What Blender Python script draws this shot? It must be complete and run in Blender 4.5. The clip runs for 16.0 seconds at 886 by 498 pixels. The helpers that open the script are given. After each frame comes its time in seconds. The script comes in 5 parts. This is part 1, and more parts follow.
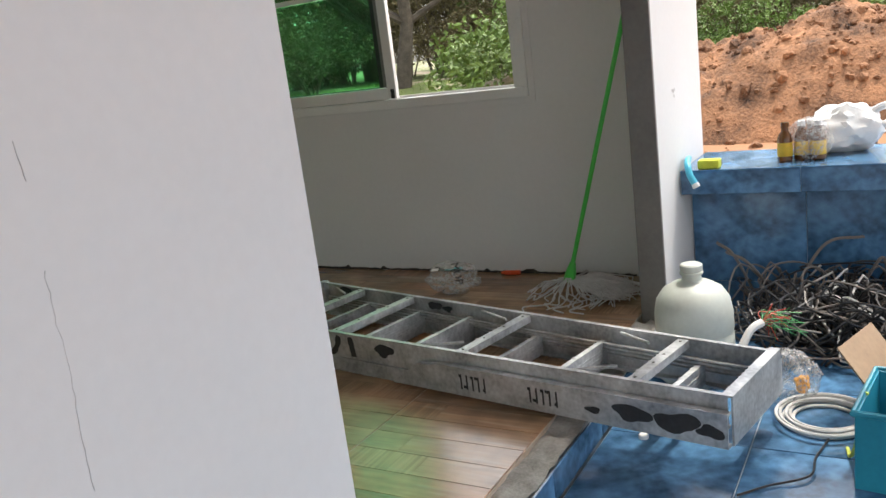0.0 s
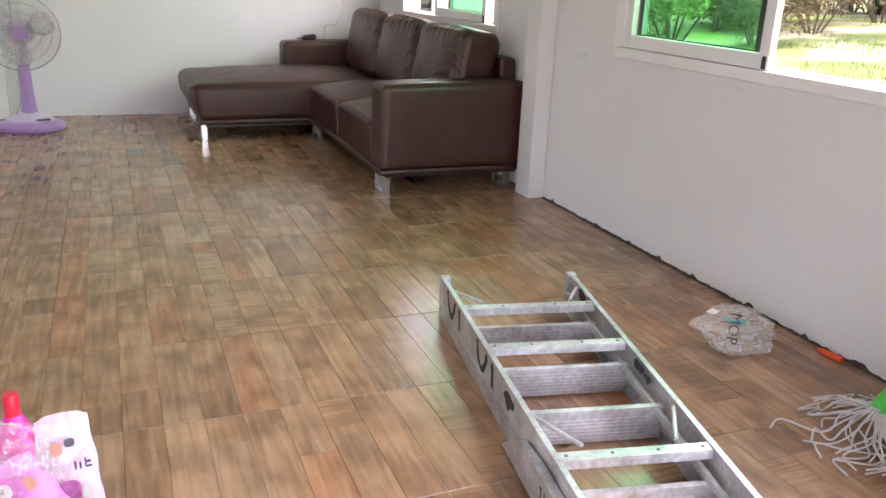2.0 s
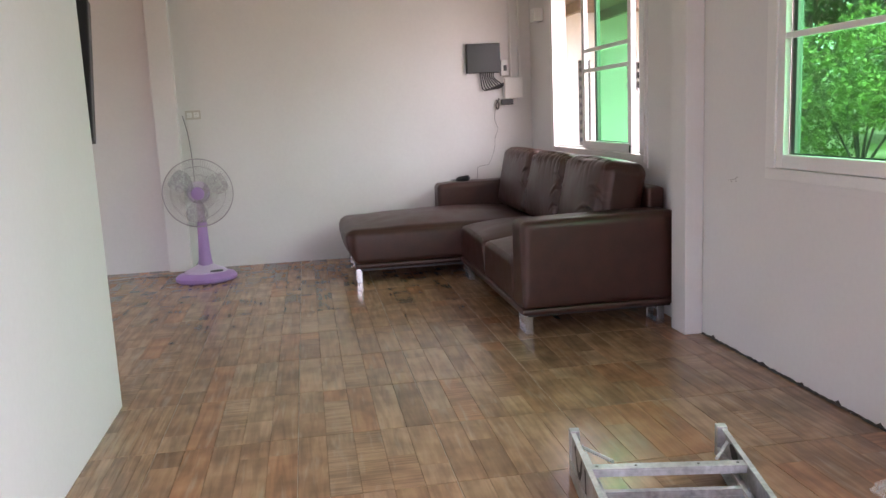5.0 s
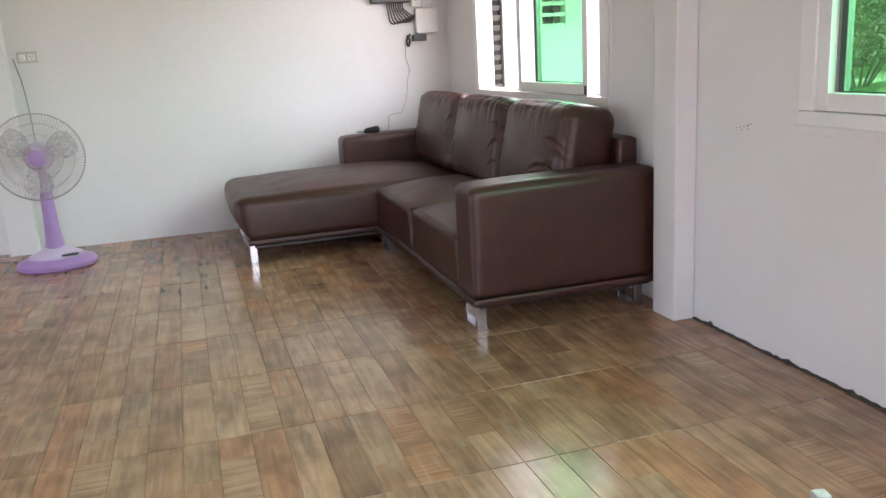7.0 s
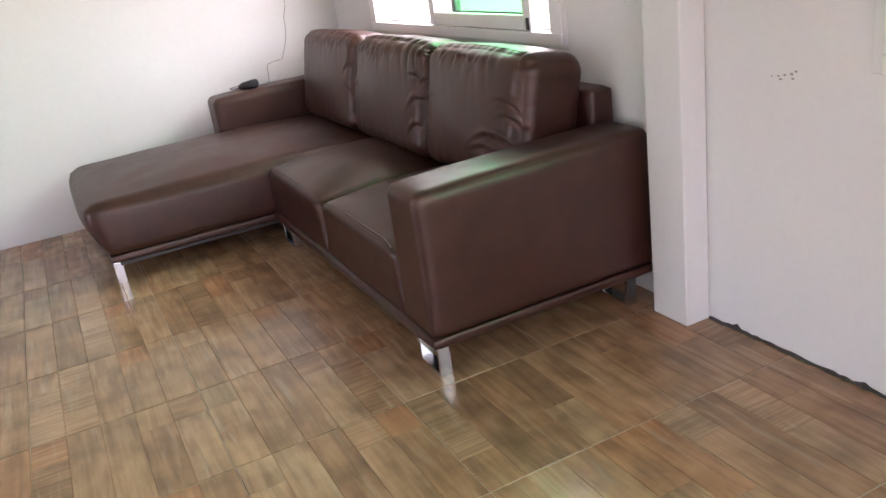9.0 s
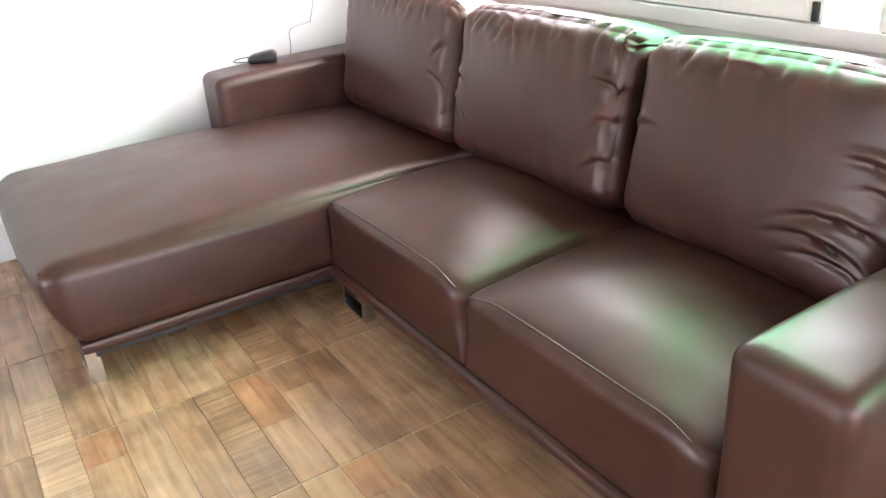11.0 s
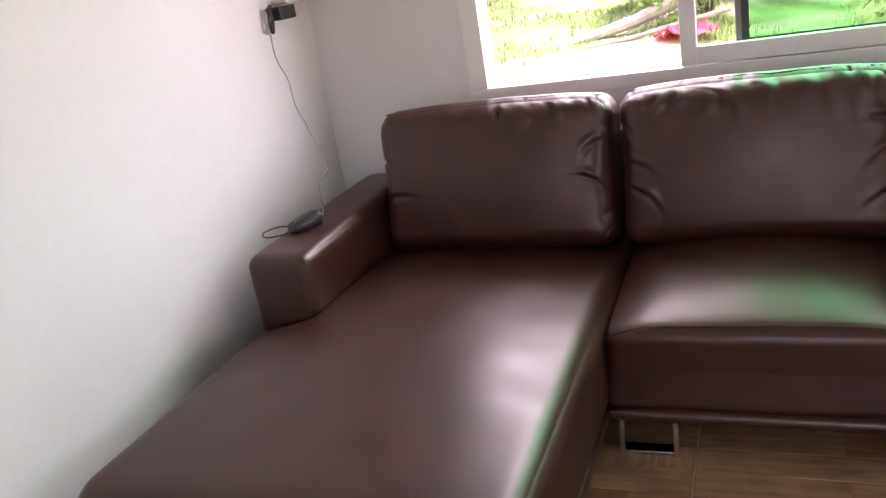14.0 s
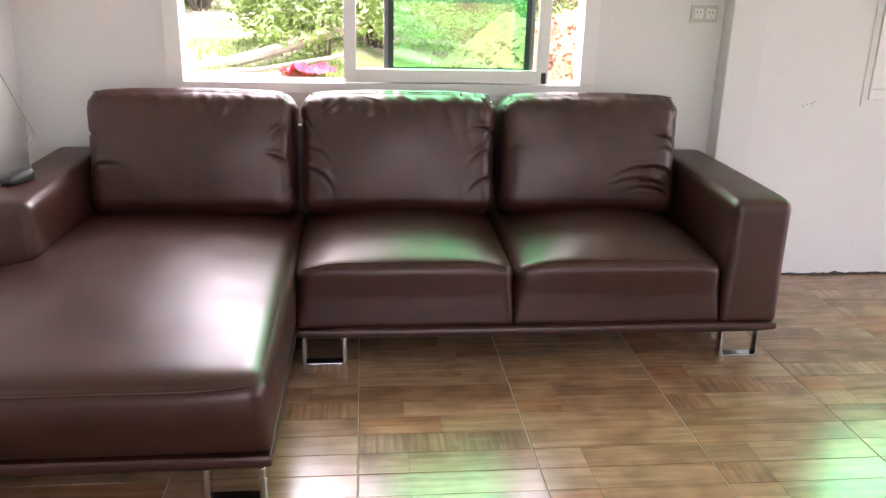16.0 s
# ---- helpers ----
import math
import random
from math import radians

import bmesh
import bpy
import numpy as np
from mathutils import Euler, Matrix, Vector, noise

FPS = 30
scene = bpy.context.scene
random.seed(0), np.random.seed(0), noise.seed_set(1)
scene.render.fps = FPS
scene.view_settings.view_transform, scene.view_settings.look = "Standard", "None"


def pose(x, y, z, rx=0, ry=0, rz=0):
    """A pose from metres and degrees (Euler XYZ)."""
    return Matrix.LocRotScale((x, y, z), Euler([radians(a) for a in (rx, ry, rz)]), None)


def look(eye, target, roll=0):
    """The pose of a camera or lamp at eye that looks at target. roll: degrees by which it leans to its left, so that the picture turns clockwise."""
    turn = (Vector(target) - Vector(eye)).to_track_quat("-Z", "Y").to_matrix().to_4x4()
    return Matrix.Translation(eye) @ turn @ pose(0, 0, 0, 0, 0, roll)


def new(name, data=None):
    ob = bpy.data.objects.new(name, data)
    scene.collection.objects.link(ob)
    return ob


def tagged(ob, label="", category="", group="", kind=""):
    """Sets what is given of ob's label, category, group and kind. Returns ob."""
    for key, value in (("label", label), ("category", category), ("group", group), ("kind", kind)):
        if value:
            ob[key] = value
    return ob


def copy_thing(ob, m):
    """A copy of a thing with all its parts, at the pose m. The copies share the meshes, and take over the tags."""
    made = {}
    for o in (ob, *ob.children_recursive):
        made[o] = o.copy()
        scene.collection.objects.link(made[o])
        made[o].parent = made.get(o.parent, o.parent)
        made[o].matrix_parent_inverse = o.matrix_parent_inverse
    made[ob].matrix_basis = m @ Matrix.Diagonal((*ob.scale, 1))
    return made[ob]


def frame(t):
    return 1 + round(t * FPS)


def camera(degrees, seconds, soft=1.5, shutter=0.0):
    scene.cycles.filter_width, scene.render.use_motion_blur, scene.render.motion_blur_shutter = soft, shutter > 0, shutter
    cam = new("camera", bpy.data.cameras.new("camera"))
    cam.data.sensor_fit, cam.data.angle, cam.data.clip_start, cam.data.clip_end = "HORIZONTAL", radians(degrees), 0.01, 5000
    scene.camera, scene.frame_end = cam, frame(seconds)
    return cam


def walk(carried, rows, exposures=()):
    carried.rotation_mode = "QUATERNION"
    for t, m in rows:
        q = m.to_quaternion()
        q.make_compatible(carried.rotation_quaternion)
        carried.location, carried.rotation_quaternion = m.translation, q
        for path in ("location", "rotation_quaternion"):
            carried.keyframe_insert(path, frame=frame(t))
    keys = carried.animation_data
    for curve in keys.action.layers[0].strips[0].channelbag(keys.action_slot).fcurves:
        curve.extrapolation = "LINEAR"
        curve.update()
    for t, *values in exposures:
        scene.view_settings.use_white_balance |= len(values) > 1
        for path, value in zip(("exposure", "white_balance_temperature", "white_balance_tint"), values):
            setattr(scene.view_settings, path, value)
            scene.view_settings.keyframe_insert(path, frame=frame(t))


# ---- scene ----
cam = camera(57.5, 16.0)
PATH = [
    (0, (-0.155, 1.344, 1.034), (1.518, 2.34, 0.575), -7.2),
    (0.5, (0.185, 1.249, 1.032), (1.764, 2.381, 0.555), -2.1),
    (1, (0.518, 1.158, 1.125), (1.796, 2.608, 0.613), -0.7),
    (1.5, (0.774, 1.201, 1.129), (1.736, 2.846, 0.52), 1.8),
    (2, (1.048, 1.225, 1.143), (1.775, 2.973, 0.499), 2.5),
    (2.5, (1.224, 1.226, 1.134), (1.663, 3.08, 0.527), 0.6),
    (3, (1.265, 1.207, 1.177), (1.542, 3.136, 0.725), -2.0),
    (3.2, (1.271, 1.196, 1.182), (1.543, 3.138, 0.789), -2.5),
    (5.3, (1.303, 1.411, 1.134), (1.643, 3.355, 0.805), -2.5),
    (5.5, (1.283, 1.567, 1.126), (1.667, 3.493, 0.747), -2.0),
    (6, (1.23, 1.873, 1.099), (1.81, 3.738, 0.667), 0.7),
    (6.5, (1.275, 2.112, 1.104), (1.848, 3.982, 0.685), -0.6),
    (7, (1.324, 2.311, 1.105), (1.894, 4.169, 0.635), -3.3),
    (7.5, (1.299, 2.672, 1.149), (1.886, 4.525, 0.679), -4.4),
    (8, (1.358, 2.806, 1.242), (2.075, 4.569, 0.627), -5.5),
    (8.2, (1.438, 2.883, 1.244), (2.152, 4.639, 0.608), -6.7),
    (10.5, (1.551, 4.302, 1.221), (2.439, 5.868, 0.349), -6.5),
    (11, (1.467, 4.758, 1.254), (2.398, 6.305, 0.393), -4.1),
    (11.5, (1.348, 5.087, 1.299), (2.22, 6.711, 0.522), -5.4),
    (12, (1.278, 5.527, 1.281), (2.155, 7.179, 0.571), -8.5),
    (12.5, (1.126, 5.861, 1.261), (2.131, 7.448, 0.574), -8.3),
    (13, (0.967, 6.116, 1.263), (2.254, 7.506, 0.621), -8.3),
    (13.5, (0.789, 6.367, 1.27), (2.384, 7.429, 0.696), -8.6),
    (14, (0.527, 6.485, 1.275), (2.261, 7.24, 0.627), -9.7),
    (14.5, (0.386, 6.606, 1.27), (2.206, 7.061, 0.577), -8.1),
    (15, (0.146, 6.705, 1.27), (2.027, 6.794, 0.597), -4.3),
    (15.5, (-0.032, 6.71, 1.281), (1.836, 6.468, 0.606), -0.4),
    (16, (-0.188, 6.658, 1.271), (1.7, 6.464, 0.641), 1.4),
]
# exposure of the phone as it drifts: (seconds, stops, kelvin, tint)
EXPOSURES = [(0, 1.1, 6700, 9), (0.5, 1.35, 7100, 17), (1.0, 1.78, 7000, 24), (1.5, 2.35, 6900, 26), (2.0, 2.74, 6500, 26), (2.5, 2.65, 6400, 26), (3.0, 2.28, 6500, 30), (5.5, 2.4, 6500, 32), (6.5, 2.8, 6300, 28), (7.0, 2.85, 6250, 26), (7.5, 3.05, 6250, 26), (8.0, 3.05, 6300, 27),
             (10.5, 3.85, 6700, 32), (11.0, 4.25, 6300, 23), (11.5, 3.75, 6050, 21), (12.0, 3.14, 6350, 31), (12.5, 2.7, 6400, 32), (13.5, 2.75, 6400, 33), (14.5, 3.12, 6700, 33), (15, 3.3, 6900, 33), (16, 3.4, 6500, 28)]
walk(cam, [(t, look(eye, target, roll)) for t, eye, target, roll in PATH], EXPOSURES)

# ---- world, sun and daylight ----
SUN_AZ, SUN_EL = 112.0, 66.0   # compass degrees from +y clockwise, and height
world = bpy.data.worlds.new("world")
scene.world = world
world.use_nodes = True
wn = world.node_tree.nodes
sky = wn.new("ShaderNodeTexSky")
sky.sky_type = 'NISHITA'
sky.sun_disc = False
sky.sun_elevation = radians(SUN_EL)
sky.sun_rotation = radians(SUN_AZ)
sky.dust_density = 3.0
wn["Background"].inputs["Strength"].default_value = 0.15
haze = wn.new("ShaderNodeHueSaturation")        # bright tropical haze: paler than a clear sky
haze.inputs["Saturation"].default_value, haze.inputs["Value"].default_value = 0.42, 1.6
world.node_tree.links.new(sky.outputs["Color"], haze.inputs["Color"])
world.node_tree.links.new(haze.outputs["Color"], wn["Background"].inputs["Color"])
sun = new("sun", bpy.data.lights.new("sun", 'SUN'))
sun.data.energy, sun.data.angle, sun.data.color = 1.5, radians(0.6), (1.0, 0.95, 0.87)
az, el = radians(SUN_AZ), radians(SUN_EL)
sun.matrix_world = look((math.sin(az) * math.cos(el) * 30, math.cos(az) * math.cos(el) * 30, math.sin(el) * 30), (0, 0, 0))

# area lamps added outside the two window openings, to strengthen the sky's light
for y, width, watts in ((6.50, 1.5, 7.0), (3.625, 1.5, 6.0)):
    pane_light = new("window_fill", bpy.data.lights.new("window_fill", 'AREA'))
    pane_light.data.shape, pane_light.data.size, pane_light.data.size_y = 'RECTANGLE', width, 1.06
    pane_light.data.energy, pane_light.data.color = watts, (1.0, 0.965, 0.92)
    pane_light.matrix_world = look((3.50, y, 1.50), (1.70, y, 0.65))

# ---- materials ----


def mat(name, base, rough=0.5, metal=0.0, vary=0.12, scale=6.0, fine=90.0, bump=0.15, bump_dist=0.002, spec=0.5, tint=None, rough_vary=0.08,
        trans=0.0, coat=0.0, obj_random=0.0, alpha=1.0, emit=None):
    """A surface with colour variation at two scales and a fine relief."""
    m = bpy.data.materials.new(name)
    m.use_nodes = True
    nt = m.node_tree
    n, l = nt.nodes, nt.links
    b = n["Principled BSDF"]
    b.inputs["Metallic"].default_value = metal
    b.inputs["Specular IOR Level"].default_value = spec
    b.inputs["Transmission Weight"].default_value = trans
    b.inputs["Coat Weight"].default_value = coat
    b.inputs["Alpha"].default_value = alpha
    tc = n.new("ShaderNodeTexCoord")
    big = n.new("ShaderNodeTexNoise")
    big.inputs["Scale"].default_value, big.inputs["Detail"].default_value = scale, 5
    small = n.new("ShaderNodeTexNoise")
    small.inputs["Scale"].default_value, small.inputs["Detail"].default_value = fine, 4
    l.new(tc.outputs["Object"], big.inputs["Vector"])
    l.new(tc.outputs["Object"], small.inputs["Vector"])
    mix = n.new("ShaderNodeMix")
    mix.data_type = 'RGBA'
    dark = [c * (1 - vary * 1.6) for c in base]
    light = [min(1, c * (1 + vary)) for c in (tint or base)]
    mix.inputs["A"].default_value, mix.inputs["B"].default_value = (*dark, 1), (*light, 1)
    add = n.new("ShaderNodeMath")
    add.operation = 'MULTIPLY_ADD'
    add.inputs[1].default_value, add.inputs[2].default_value = 0.35, 0.0
    sm = n.new("ShaderNodeMath")
    sm.operation = 'MULTIPLY_ADD'
    sm.inputs[1].default_value = 0.65
    l.new(small.outputs["Fac"], add.inputs[0])
    l.new(big.outputs["Fac"], sm.inputs[0])
    l.new(add.outputs[0], sm.inputs[2])
    rng = n.new("ShaderNodeMapRange")
    rng.inputs["From Min"].default_value, rng.inputs["From Max"].default_value = 0.3, 0.7
    l.new(sm.outputs[0], rng.inputs["Value"])
    l.new(rng.outputs["Result"], mix.inputs["Factor"])
    colour = mix.outputs["Result"]
    if obj_random:
        info = n.new("ShaderNodeObjectInfo")
        hsv = n.new("ShaderNodeHueSaturation")
        r2 = n.new("ShaderNodeMapRange")
        r2.inputs["To Min"].default_value, r2.inputs["To Max"].default_value = 1 - obj_random, 1 + obj_random
        l.new(info.outputs["Random"], r2.inputs["Value"])
        l.new(r2.outputs["Result"], hsv.inputs["Value"])
        l.new(colour, hsv.inputs["Color"])
        colour = hsv.outputs["Color"]
    l.new(colour, b.inputs["Base Color"])
    rr = n.new("ShaderNodeMapRange")
    rr.inputs["To Min"].default_value, rr.inputs["To Max"].default_value = max(0.02, rough - rough_vary), min(1, rough + rough_vary)
    l.new(rng.outputs["Result"], rr.inputs["Value"])
    l.new(rr.outputs["Result"], b.inputs["Roughness"])
    if bump:
        bp = n.new("ShaderNodeBump")
        bp.inputs["Strength"].default_value, bp.inputs["Distance"].default_value = bump, bump_dist
        l.new(sm.outputs[0], bp.inputs["Height"])
        l.new(bp.outputs["Normal"], b.inputs["Normal"])
    if emit:
        b.inputs["Emission Color"].default_value, b.inputs["Emission Strength"].default_value = (*emit[0], 1), emit[1]
    return m


def wood_tile_material():
    """Glazed ceramic printed with planks: each plank its own tone, long grain, knots and saw marks."""
    m = bpy.data.materials.new("wood_print_tile")
    m.use_nodes = True
    n, l = m.node_tree.nodes, m.node_tree.links
    b = n["Principled BSDF"]
    geo, info, tc = n.new("ShaderNodeNewGeometry"), n.new("ShaderNodeObjectInfo"), n.new("ShaderNodeTexCoord")
    comb = n.new("ShaderNodeCombineXYZ")
    l.new(geo.outputs["Random Per Island"], comb.inputs[0])
    l.new(info.outputs["Random"], comb.inputs[1])
    wn_ = n.new("ShaderNodeTexWhiteNoise")
    wn_.noise_dimensions = '3D'
    l.new(comb.outputs[0], wn_.inputs["Vector"])
    ramp = n.new("ShaderNodeValToRGB")
    ramp.color_ramp.interpolation = 'CONSTANT'
    tones = [(0.0, (0.318, 0.184, 0.102)), (0.22, (0.338, 0.200, 0.112)), (0.42, (0.290, 0.165, 0.091)), (0.58, (0.362, 0.222, 0.130)), (0.74, (0.345, 0.176, 0.091)),
             (0.84, (0.330, 0.206, 0.120)), (0.94, (0.252, 0.146, 0.082))]
    while len(ramp.color_ramp.elements) < len(tones):
        ramp.color_ramp.elements.new(0.5)
    for e, (p, c) in zip(ramp.color_ramp.elements, tones):
        e.position, e.color = p, (*c, 1)
    l.new(wn_.outputs["Value"], ramp.inputs["Fac"])
    # grain: noise stretched along the plank, shifted per plank
    shift = n.new("ShaderNodeVectorMath")
    shift.operation = 'MULTIPLY_ADD'
    shift.inputs[1].default_value = (7, 7, 7)
    l.new(wn_.outputs["Color"], shift.inputs[0])
    l.new(tc.outputs["Object"], shift.inputs[2])
    mp = n.new("ShaderNodeMapping")
    mp.inputs["Scale"].default_value = (42, 3.5, 1)
    l.new(shift.outputs[0], mp.inputs["Vector"])
    grain = n.new("ShaderNodeTexNoise")
    grain.inputs["Scale"].default_value, grain.inputs["Detail"].default_value, grain.inputs["Distortion"].default_value = 1.0, 6, 0.6
    l.new(mp.outputs[0], grain.inputs["Vector"])
    blot = n.new("ShaderNodeTexNoise")
    blot.inputs["Scale"].default_value, blot.inputs["Detail"].default_value = 7, 3
    l.new(shift.outputs[0], blot.inputs["Vector"])
    # cross saw marks on some planks
    mp2 = n.new("ShaderNodeMapping")
    mp2.inputs["Scale"].default_value = (4, 90, 1)
    l.new(shift.outputs[0], mp2.inputs["Vector"])
    saw = n.new("ShaderNodeTexNoise")
    saw.inputs["Scale"].default_value, saw.inputs["Detail"].default_value = 1.0, 2
    l.new(mp2.outputs[0], saw.inputs["Vector"])
    pick = n.new("ShaderNodeMath")
    pick.operation = 'GREATER_THAN'
    pick.inputs[1].default_value = 0.84
    sepc = n.new("ShaderNodeSeparateColor")
    l.new(wn_.outputs["Color"], sepc.inputs[0])
    l.new(sepc.outputs[1], pick.inputs[0])
    gm = n.new("ShaderNodeMix")
    l.new(pick.outputs[0], gm.inputs["Factor"])
    l.new(grain.outputs["Fac"], gm.inputs["A"])
    l.new(saw.outputs["Fac"], gm.inputs["B"])
    r1 = n.new("ShaderNodeMapRange")
    r1.inputs["From Min"].default_value, r1.inputs["From Max"].default_value = 0.35, 0.65
    r1.inputs["To Min"].default_value, r1.inputs["To Max"].default_value = 0.78, 1.16
    l.new(gm.outputs["Result"], r1.inputs["Value"])
    r2 = n.new("ShaderNodeMapRange")
    r2.inputs["From Min"].default_value, r2.inputs["From Max"].default_value = 0.3, 0.7
    r2.inputs["To Min"].default_value, r2.inputs["To Max"].default_value = 0.67, 1.17
    l.new(blot.outputs["Fac"], r2.inputs["Value"])
    mul = n.new("ShaderNodeMath")
    mul.operation = 'MULTIPLY'
    l.new(r1.outputs[0], mul.inputs[0])
    l.new(r2.outputs[0], mul.inputs[1])
    hsv = n.new("ShaderNodeHueSaturation")
    l.new(mul.outputs[0], hsv.inputs["Value"])
    l.new(ramp.outputs["Color"], hsv.inputs["Color"])
    # pale worn streaks along the grain
    mp3 = n.new("ShaderNodeMapping")
    mp3.inputs["Scale"].default_value = (38, 4, 1)
    l.new(shift.outputs[0], mp3.inputs["Vector"])
    worn, wr, wm = n.new("ShaderNodeTexNoise"), n.new("ShaderNodeMapRange"), n.new("ShaderNodeMix")
    worn.inputs["Scale"].default_value, worn.inputs["Detail"].default_value, worn.inputs["Distortion"].default_value = 1.0, 5, 0.4
    l.new(mp3.outputs[0], worn.inputs["Vector"])
    wr.inputs["From Min"].default_value, wr.inputs["From Max"].default_value, wr.inputs["To Max"].default_value = 0.56, 0.74, 0.32
    l.new(worn.outputs["Fac"], wr.inputs["Value"])
    wm.data_type = 'RGBA'
    wm.inputs["B"].default_value = (0.47, 0.37, 0.27, 1)
    l.new(wr.outputs[0], wm.inputs["Factor"])
    l.new(hsv.outputs["Color"], wm.inputs["A"])
    l.new(wm.outputs["Result"], b.inputs["Base Color"])
    rr = n.new("ShaderNodeMapRange")
    rr.inputs["To Min"].default_value, rr.inputs["To Max"].default_value = 0.15, 0.27
    l.new(blot.outputs["Fac"], rr.inputs["Value"])
    l.new(rr.outputs[0], b.inputs["Roughness"])
    bp = n.new("ShaderNodeBump")
    bp.inputs["Strength"].default_value, bp.inputs["Distance"].default_value = 0.12, 0.001
    l.new(gm.outputs["Result"], bp.inputs["Height"])
    l.new(bp.outputs["Normal"], b.inputs["Normal"])
    return m


def glass_material(name, colour, rough=0.02):
    m = bpy.data.materials.new(name)
    m.use_nodes = True
    n, l = m.node_tree.nodes, m.node_tree.links
    n.remove(n["Principled BSDF"])
    tr, gl, mx = n.new("ShaderNodeBsdfTransparent"), n.new("ShaderNodeBsdfGlossy"), n.new("ShaderNodeMixShader")
    tr.inputs["Color"].default_value = (*colour, 1)
    gl.inputs["Roughness"].default_value = rough
    mx.inputs[0].default_value = 0.09
    l.new(tr.outputs[0], mx.inputs[1])
    l.new(gl.outputs[0], mx.inputs[2])
    l.new(mx.outputs[0], n["Material Output"].inputs["Surface"])
    return m


def film_material(name, colour, opacity, rough=0.15, scale=10.0):
    """Thin crumpled plastic film."""
    m = bpy.data.materials.new(name)
    m.use_nodes = True
    n, l = m.node_tree.nodes, m.node_tree.links
    b = n["Principled BSDF"]
    b.inputs["Base Color"].default_value = (*colour, 1)
    b.inputs["Roughness"].default_value = rough
    nz, rg = n.new("ShaderNodeTexNoise"), n.new("ShaderNodeMapRange")
    nz.inputs["Scale"].default_value, nz.inputs["Detail"].default_value, nz.inputs["Distortion"].default_value = scale, 4, 1.2
    rg.inputs["From Min"].default_value, rg.inputs["From Max"].default_value = 0.35, 0.7
    rg.inputs["To Min"].default_value, rg.inputs["To Max"].default_value = max(0, opacity - 0.10), min(1, opacity + 0.22)
    l.new(nz.outputs["Fac"], rg.inputs["Value"])
    l.new(rg.outputs[0], b.inputs["Alpha"])
    bp = n.new("ShaderNodeBump")
    bp.inputs["Strength"].default_value, bp.inputs["Distance"].default_value = 0.8, 0.01
    l.new(nz.outputs["Fac"], bp.inputs["Height"])
    l.new(bp.outputs["Normal"], b.inputs["Normal"])
    return m


M_WALL = mat("white_wall_paint", (0.67, 0.665, 0.655), 0.75, vary=0.035, scale=1.6, fine=45, bump=0.25, bump_dist=0.003)
M_CEIL = mat("white_ceiling_paint", (0.72, 0.72, 0.71), 0.85, vary=0.03, scale=2, fine=60)
M_TILE = wood_tile_material()
M_GROUT = mat("pale_brown_grout", (0.42, 0.34, 0.26), 0.9, vary=0.2, scale=20, fine=200)
M_LEATHER = mat("brown_leather", (0.0290, 0.0079, 0.0052), 0.42, vary=0.24, scale=11, fine=120, bump=0.14, bump_dist=0.0012, rough_vary=0.06, tint=(0.040, 0.0110, 0.0074), spec=0.60)
M_LEATHER.node_tree.nodes["Principled BSDF"].inputs["Specular Tint"].default_value = (1.0, 0.90, 0.86, 1)
M_SEAM = mat("dark_leather_seam", (0.03, 0.017, 0.014), 0.5, vary=0.1)
M_CHROME = mat("chrome", (0.60, 0.60, 0.60), 0.2, metal=1.0, vary=0.03, bump=0.03, rough_vary=0.04)
M_FRAME = mat("white_window_frame", (0.74, 0.74, 0.72), 0.35, vary=0.05, scale=4, fine=80, bump=0.05)
M_SASH = mat("dark_sash_metal", (0.17, 0.185, 0.175), 0.45, vary=0.12)
M_SEAL = mat("dark_green_seal", (0.03, 0.05, 0.04), 0.6, vary=0.1)
M_GREEN = glass_material("green_tinted_glass", (0.44, 0.86, 0.58))
M_ALU = mat("worn_aluminium", (0.54, 0.55, 0.555), 0.42, metal=0.5, vary=0.38, scale=9, fine=70, bump=0.25, rough_vary=0.14)
M_BLACKPAINT = mat("black_paint_smear", (0.03, 0.03, 0.032), 0.7, vary=0.4, scale=15)
M_BLACK = mat("black_plastic", (0.014, 0.014, 0.016), 0.4, vary=0.15, scale=20, fine=200, bump=0.06)
M_WPLASTIC = mat("white_plastic", (0.72, 0.72, 0.70), 0.4, vary=0.05, scale=8, fine=100, bump=0.05)
M_CONCRETE = mat("rough_concrete", (0.33, 0.31, 0.28), 0.95, vary=0.3, scale=14, fine=120, bump=0.9, bump_dist=0.008)
M_STEEL = mat("grey_steel_post", (0.16, 0.155, 0.145), 0.55, metal=0.3, vary=0.18, scale=5, fine=60, bump=0.2)
M_BLUE = mat("blue_marbled_tile", (0.036, 0.110, 0.222), 0.13, vary=0.42, scale=8, fine=30, bump=0.08, tint=(0.08, 0.19, 0.335), obj_random=0.12)
M_BGROUT = mat("pale_blue_grout", (0.33, 0.40, 0.46), 0.85, vary=0.15, scale=20)

# ---- mesh helpers ----


def finish(bm, smooth):
    bmesh.ops.recalc_face_normals(bm, faces=bm.faces)
    for f in bm.faces:
        f.smooth = smooth


def mesh_of(name, bm, material, smooth=False, angle=35):
    finish(bm, smooth)
    me = bpy.data.meshes.new(name)
    bm.to_mesh(me)
    bm.free()
    for m in (material if isinstance(material, (list, tuple)) else [material]):
        me.materials.append(m)
    if smooth:
        me.set_sharp_from_angle(angle=radians(angle))
    return me


def part(name, bm, material, parent=None, label="", smooth=False, angle=35):
    """Links a bmesh as one mesh object, under a thing or a part when a parent is given."""
    ob = new(name, mesh_of(name, bm, material, smooth, angle))
    if parent is not None:
        ob.parent = parent
    if label:
        ob["label"] = label
    return ob


